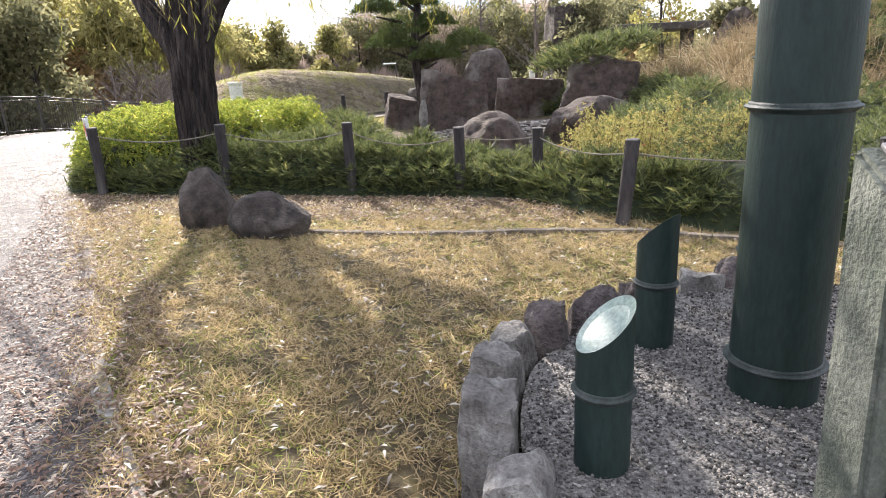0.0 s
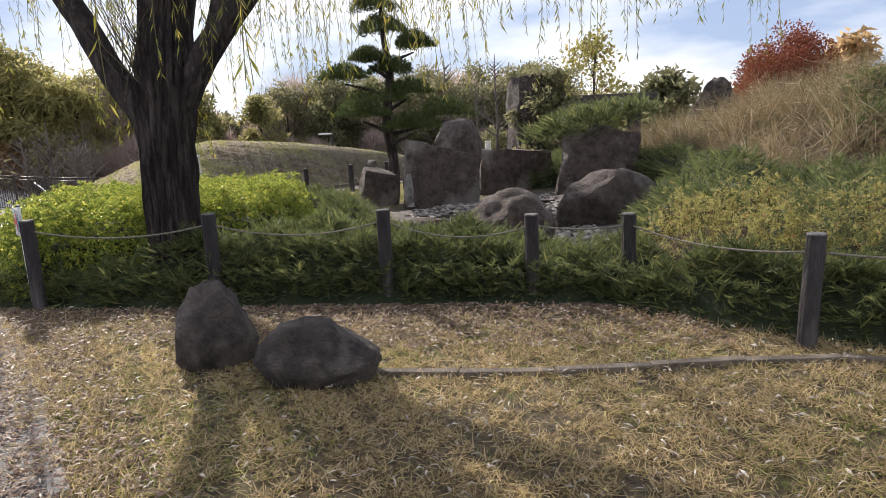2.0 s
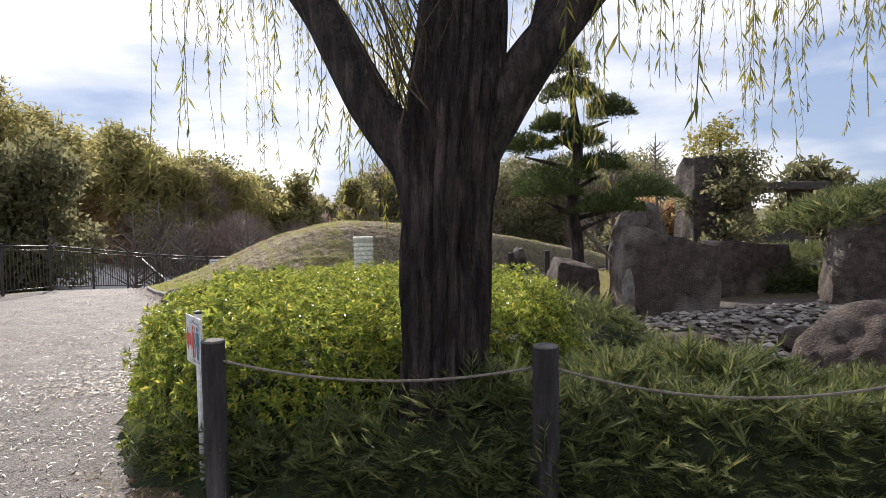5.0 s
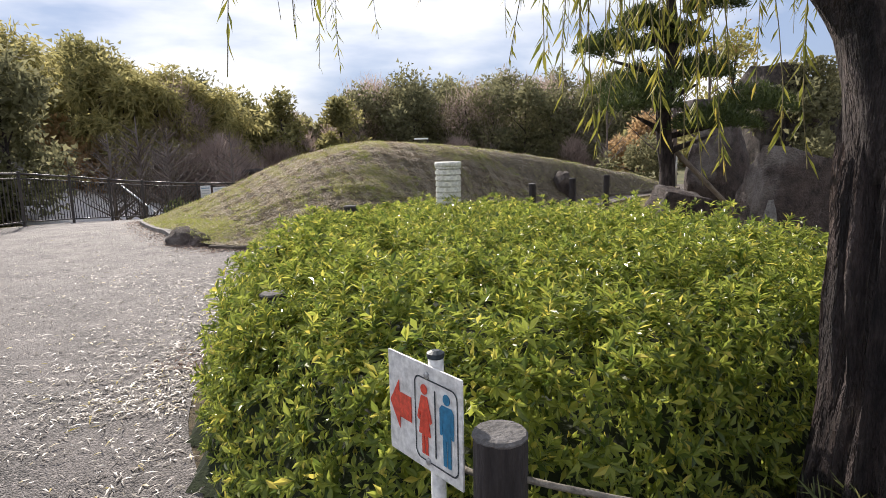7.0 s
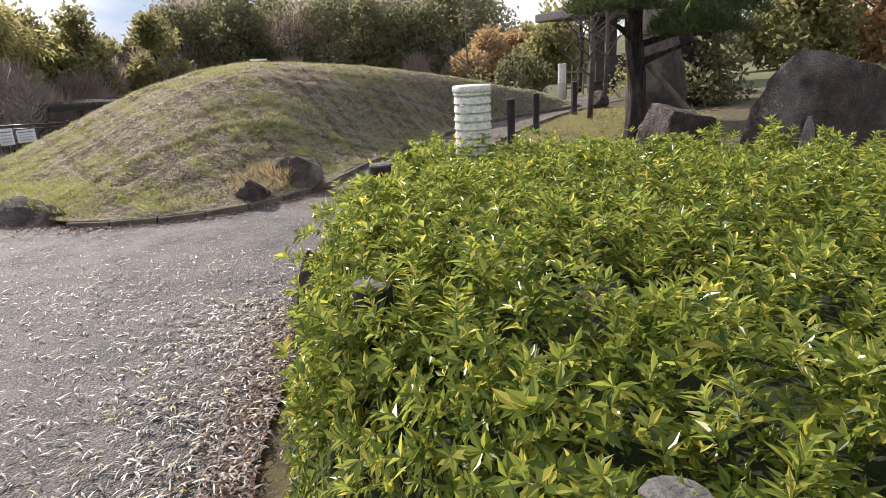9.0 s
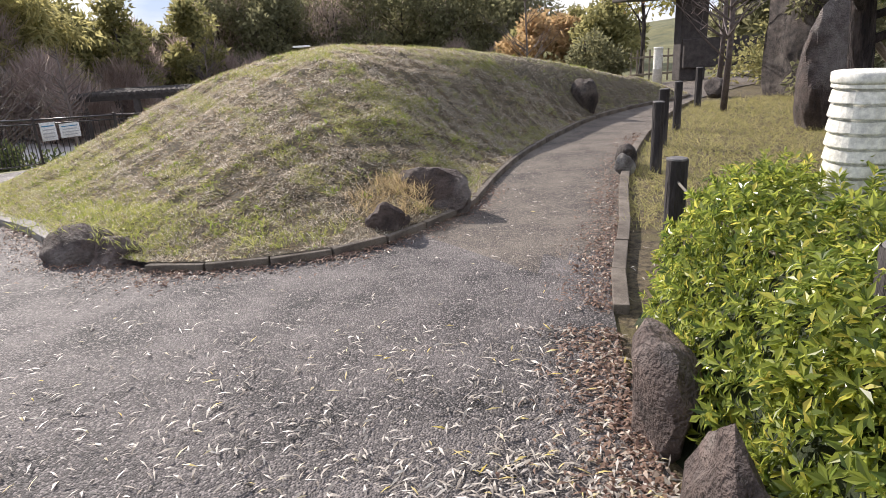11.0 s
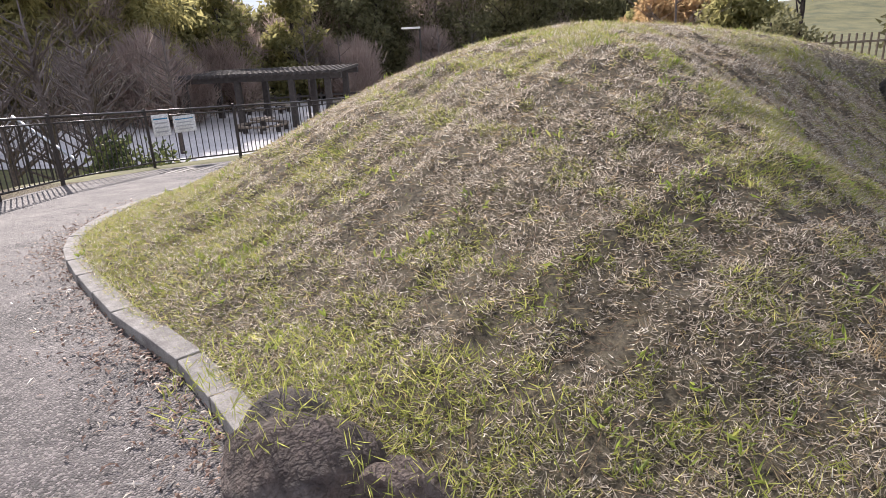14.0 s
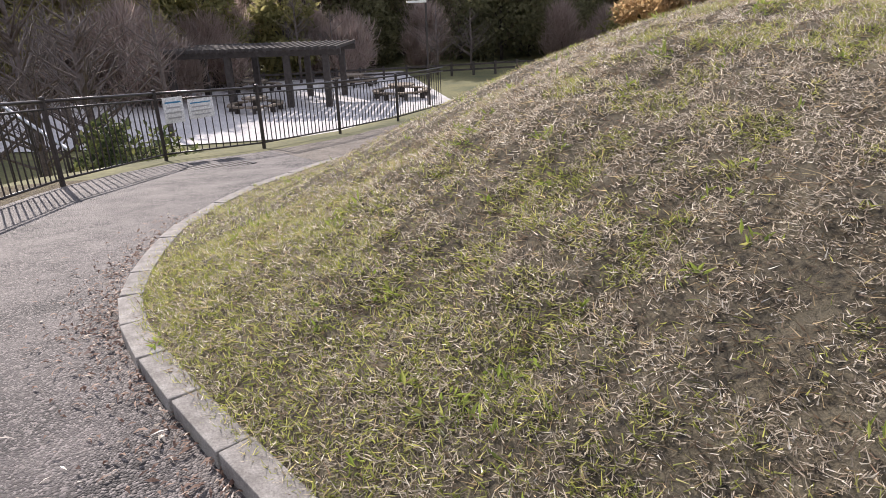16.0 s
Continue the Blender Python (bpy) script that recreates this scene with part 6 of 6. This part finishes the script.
# cobbles of the dry pond
x, y = scatter([(-0.8, 10.8), (0.3, 10.2), (2.2, 10.4), (2.6, 12.2), (2.4, 14.2), (1.2, 14.5), (-0.2, 14.0)], 1500)
n = len(x)
sc = RNG.uniform(0.03, 0.085, (n, 1, 1)) * RNG.uniform(0.7, 1.4, (n, 1, 3)) * np.array([1, 1, 0.6])
ang = RNG.uniform(0, 6.28, n)
pb = np.array(ico)[None] * sc
ca, sa = np.cos(ang)[:, None], np.sin(ang)[:, None]
pb = np.stack([pb[..., 0] * ca - pb[..., 1] * sa + x[:, None], pb[..., 0] * sa + pb[..., 1] * ca + y[:, None], pb[..., 2] + ground_z(x, y)[:, None] + 0.01], -1)
M_COBBLE = leaf("pond_cobble", (0.09, 0.075, 0.065), (0.3, 0.27, 0.24), (0.45, 0.42, 0.38), 0.8, 0.0)
tagged(raw("pond_cobbles", pb.reshape(-1, 3), (np.array(icf)[None] + (np.arange(n) * len(ico))[:, None, None]).reshape(-1, 3), M_COBBLE), "grey and brown cobbles of the dry pond", "cobbles", kind="stuff")

# ivy on the tall rock
iv = base("ivy", 5.15, 21.75, gz(5.15, 21.75) + 1.75, "ivy hanging over the tall rock", "plant")
n = 2200
P = np.column_stack([RNG.normal(0, 0.36, n), RNG.normal(0, 0.13, n), RNG.uniform(0.0, 1.4, n)])
V, F = blades(P, RNG.normal(0, 0.6, (n, 3)) - np.array([0, 0.4, 0.6]), RNG.uniform(0.07, 0.12, n), 0.07)
tagged(raw("foliage", V, F, M_TREE_A, iv), kind="stuff")

# yellow-leaved tree and red bush on the bank, bare trees
tree(15.2, 44.8, 8.2, 2.7, M_RUST, "small tree with sparse yellow autumn leaves", 70, 0.14, 26, 60, 0.3, 0.5, name="autumn_tree", group="")
tree(10.2, 18.0, 2.5, 1.5, M_REDBUSH, "rounded russet-red bush on the bank", 71, 0.08, 60, 420, 0.07, 0.12, name="red_bush", group="", z=gz(10.2, 18.0))
bare_tree(6.0, 40.0, 5.6, "slender leafless tree beyond the rocks", 72)
bare_tree(1.5, 21.2, 3.6, "leafless young tree with pale bark beside the path", 73, 0.4)
bare_tree(3.65, 24.0, 4.0, "leafless young tree beside the path posts", 74, 0.4)
tree(5.2, 33, 2.0, 1.5, M_TREE_A, "dark clipped evergreen beside the far path", 76, 0.1, 20, 130, 0.16, 0.05)
tree(4.4, 21.4, 2.2, 1.3, M_TREE_A, "dark evergreen shrub behind the pine", 77, 0.1, 20, 120, 0.15, 0.05)
tree(6.2, 25.0, 1.5, 1.5, M_TREE_E, "green bush behind the pine", 78, 0.06, 18, 110, 0.12, 0.02)

# far woods, each tree on its own
rr = random.Random(99)
WOODS = []


def wood(poly, count, low, high, rmin, rmax, kinds):
    """Trees standing at random in a stretch of the distance, not too close to one another."""
    done = []
    poly = np.asarray(poly, float)
    tries = 0
    while len(done) < count and tries < 6000:
        tries += 1
        x, y = rr.uniform(poly[:, 0].min(), poly[:, 0].max()), rr.uniform(poly[:, 1].min(), poly[:, 1].max())
        if not inside(poly, np.array([x]), np.array([y]))[0] or any((x - a) ** 2 + (y - c) ** 2 < (rmin * 0.75) ** 2 for a, c in done):
            continue
        done.append((x, y))
        WOODS.append((x, y, rr.uniform(low, high), rr.uniform(rmin, rmax), kinds[rr.randrange(len(kinds))]))


wood([(-48, 44), (-38, 46), (-26, 58), (-18, 62), (-17, 72), (-30, 74), (-50, 66)], 46, 6.8, 9.8, 2.8, 4.2, (M_TREE_B, M_TREE_E, M_TREE_B, M_TREE_A, M_TREE_B))
wood([(-33, 36), (-26, 38), (-24, 44), (-34, 44)], 6, 7.5, 9.5, 2.6, 3.4, (M_TREE_A, M_TREE_E, M_TREE_A))
wood([(-62, 62), (-36, 74), (-36, 86), (-62, 78)], 12, 11.5, 14.5, 4.2, 5.2, (M_TREE_B, M_TREE_E, M_TREE_D))
wood([(-27, 52), (-19, 56), (-17, 60), (-25, 58)], 7, 7.5, 9.5, 2.2, 3.0, (M_TREE_B, M_TREE_B, M_TREE_D))
wood([(-19, 60), (-10, 66), (-10, 74), (-18, 74)], 10, 6.0, 8.6, 2.0, 3.0, (M_TREE_E, M_TREE_D, M_TREE_E, M_TREE_A))
wood([(-11, 74), (8, 73), (26, 76), (26, 90), (-9, 92)], 34, 9.0, 10.9, 3.6, 5.2, (M_TREE_A, M_TREE_A, M_TREE_A, M_TREE_E, M_TREE_D))
wood([(-30, 48), (-18, 50), (-12, 64), (4, 68), (24, 70), (24, 72), (-12, 70), (-30, 54)], 16, 2.6, 4.6, 1.8, 2.8, (M_TREE_D, M_TREE_D, M_TREE_D, M_TREE_C))
wood([(14, 58), (22, 56), (24, 66), (15, 66)], 6, 4.2, 5.4, 2.4, 3.2, (M_TREE_C, M_TREE_C, M_TREE_E))
for k in range(9):       # east
    WOODS.append((17 + 4.0 * k, 38 - 2.5 * k + rr.uniform(-2, 2), 4.0 + rr.uniform(-0.8, 0.8), rr.uniform(2.2, 3.0), (M_TREE_A, M_TREE_E, M_TREE_C)[k % 3]))
KIND = {M_TREE_A: "dark evergreen tree of the far wood", M_TREE_B: "feathery yellow-green bamboo clump", M_TREE_C: "orange-brown autumn tree in the distance", M_TREE_D: "bare brownish tree in the distance", M_TREE_E: "green leafy tree in the distance"}
for k, (x, y, h, r, mt) in enumerate(WOODS):
    tree(x, y, h, r, mt, KIND[mt], 200 + k, 0.16, 44, 52, 0.64, 0.1, far=5000)
# bare trees of the court
for k, (x, y, h) in enumerate([(-14.5, 45, 5.5), (-17.5, 43, 5.0), (-9.2, 63, 5.5), (-6.8, 65, 4.6), (0.5, 64, 5), (3.5, 66, 4.5), (-20, 50, 5)]):
    bare_tree(x, y, h, "leafless brown tree beside the court", 300 + k, 0.55, thick=0.1)
for x, y, h in ((-13.8, 33.0, 5.2), (-15.1, 33.4, 6.0), (-16.6, 34.2, 5.4)):
    bare_tree(x, y, h, "dark leafless tree with dense twigs behind the railing", int(-x * 10), 0.6, thick=0.11, fine=44)
tree(-12.75, 31.6, 1.35, 1.25, M_JUNIPER, "low dark shrub on the bank behind the railing", 310, 0.06, 22, 90, 0.16, 0.05)
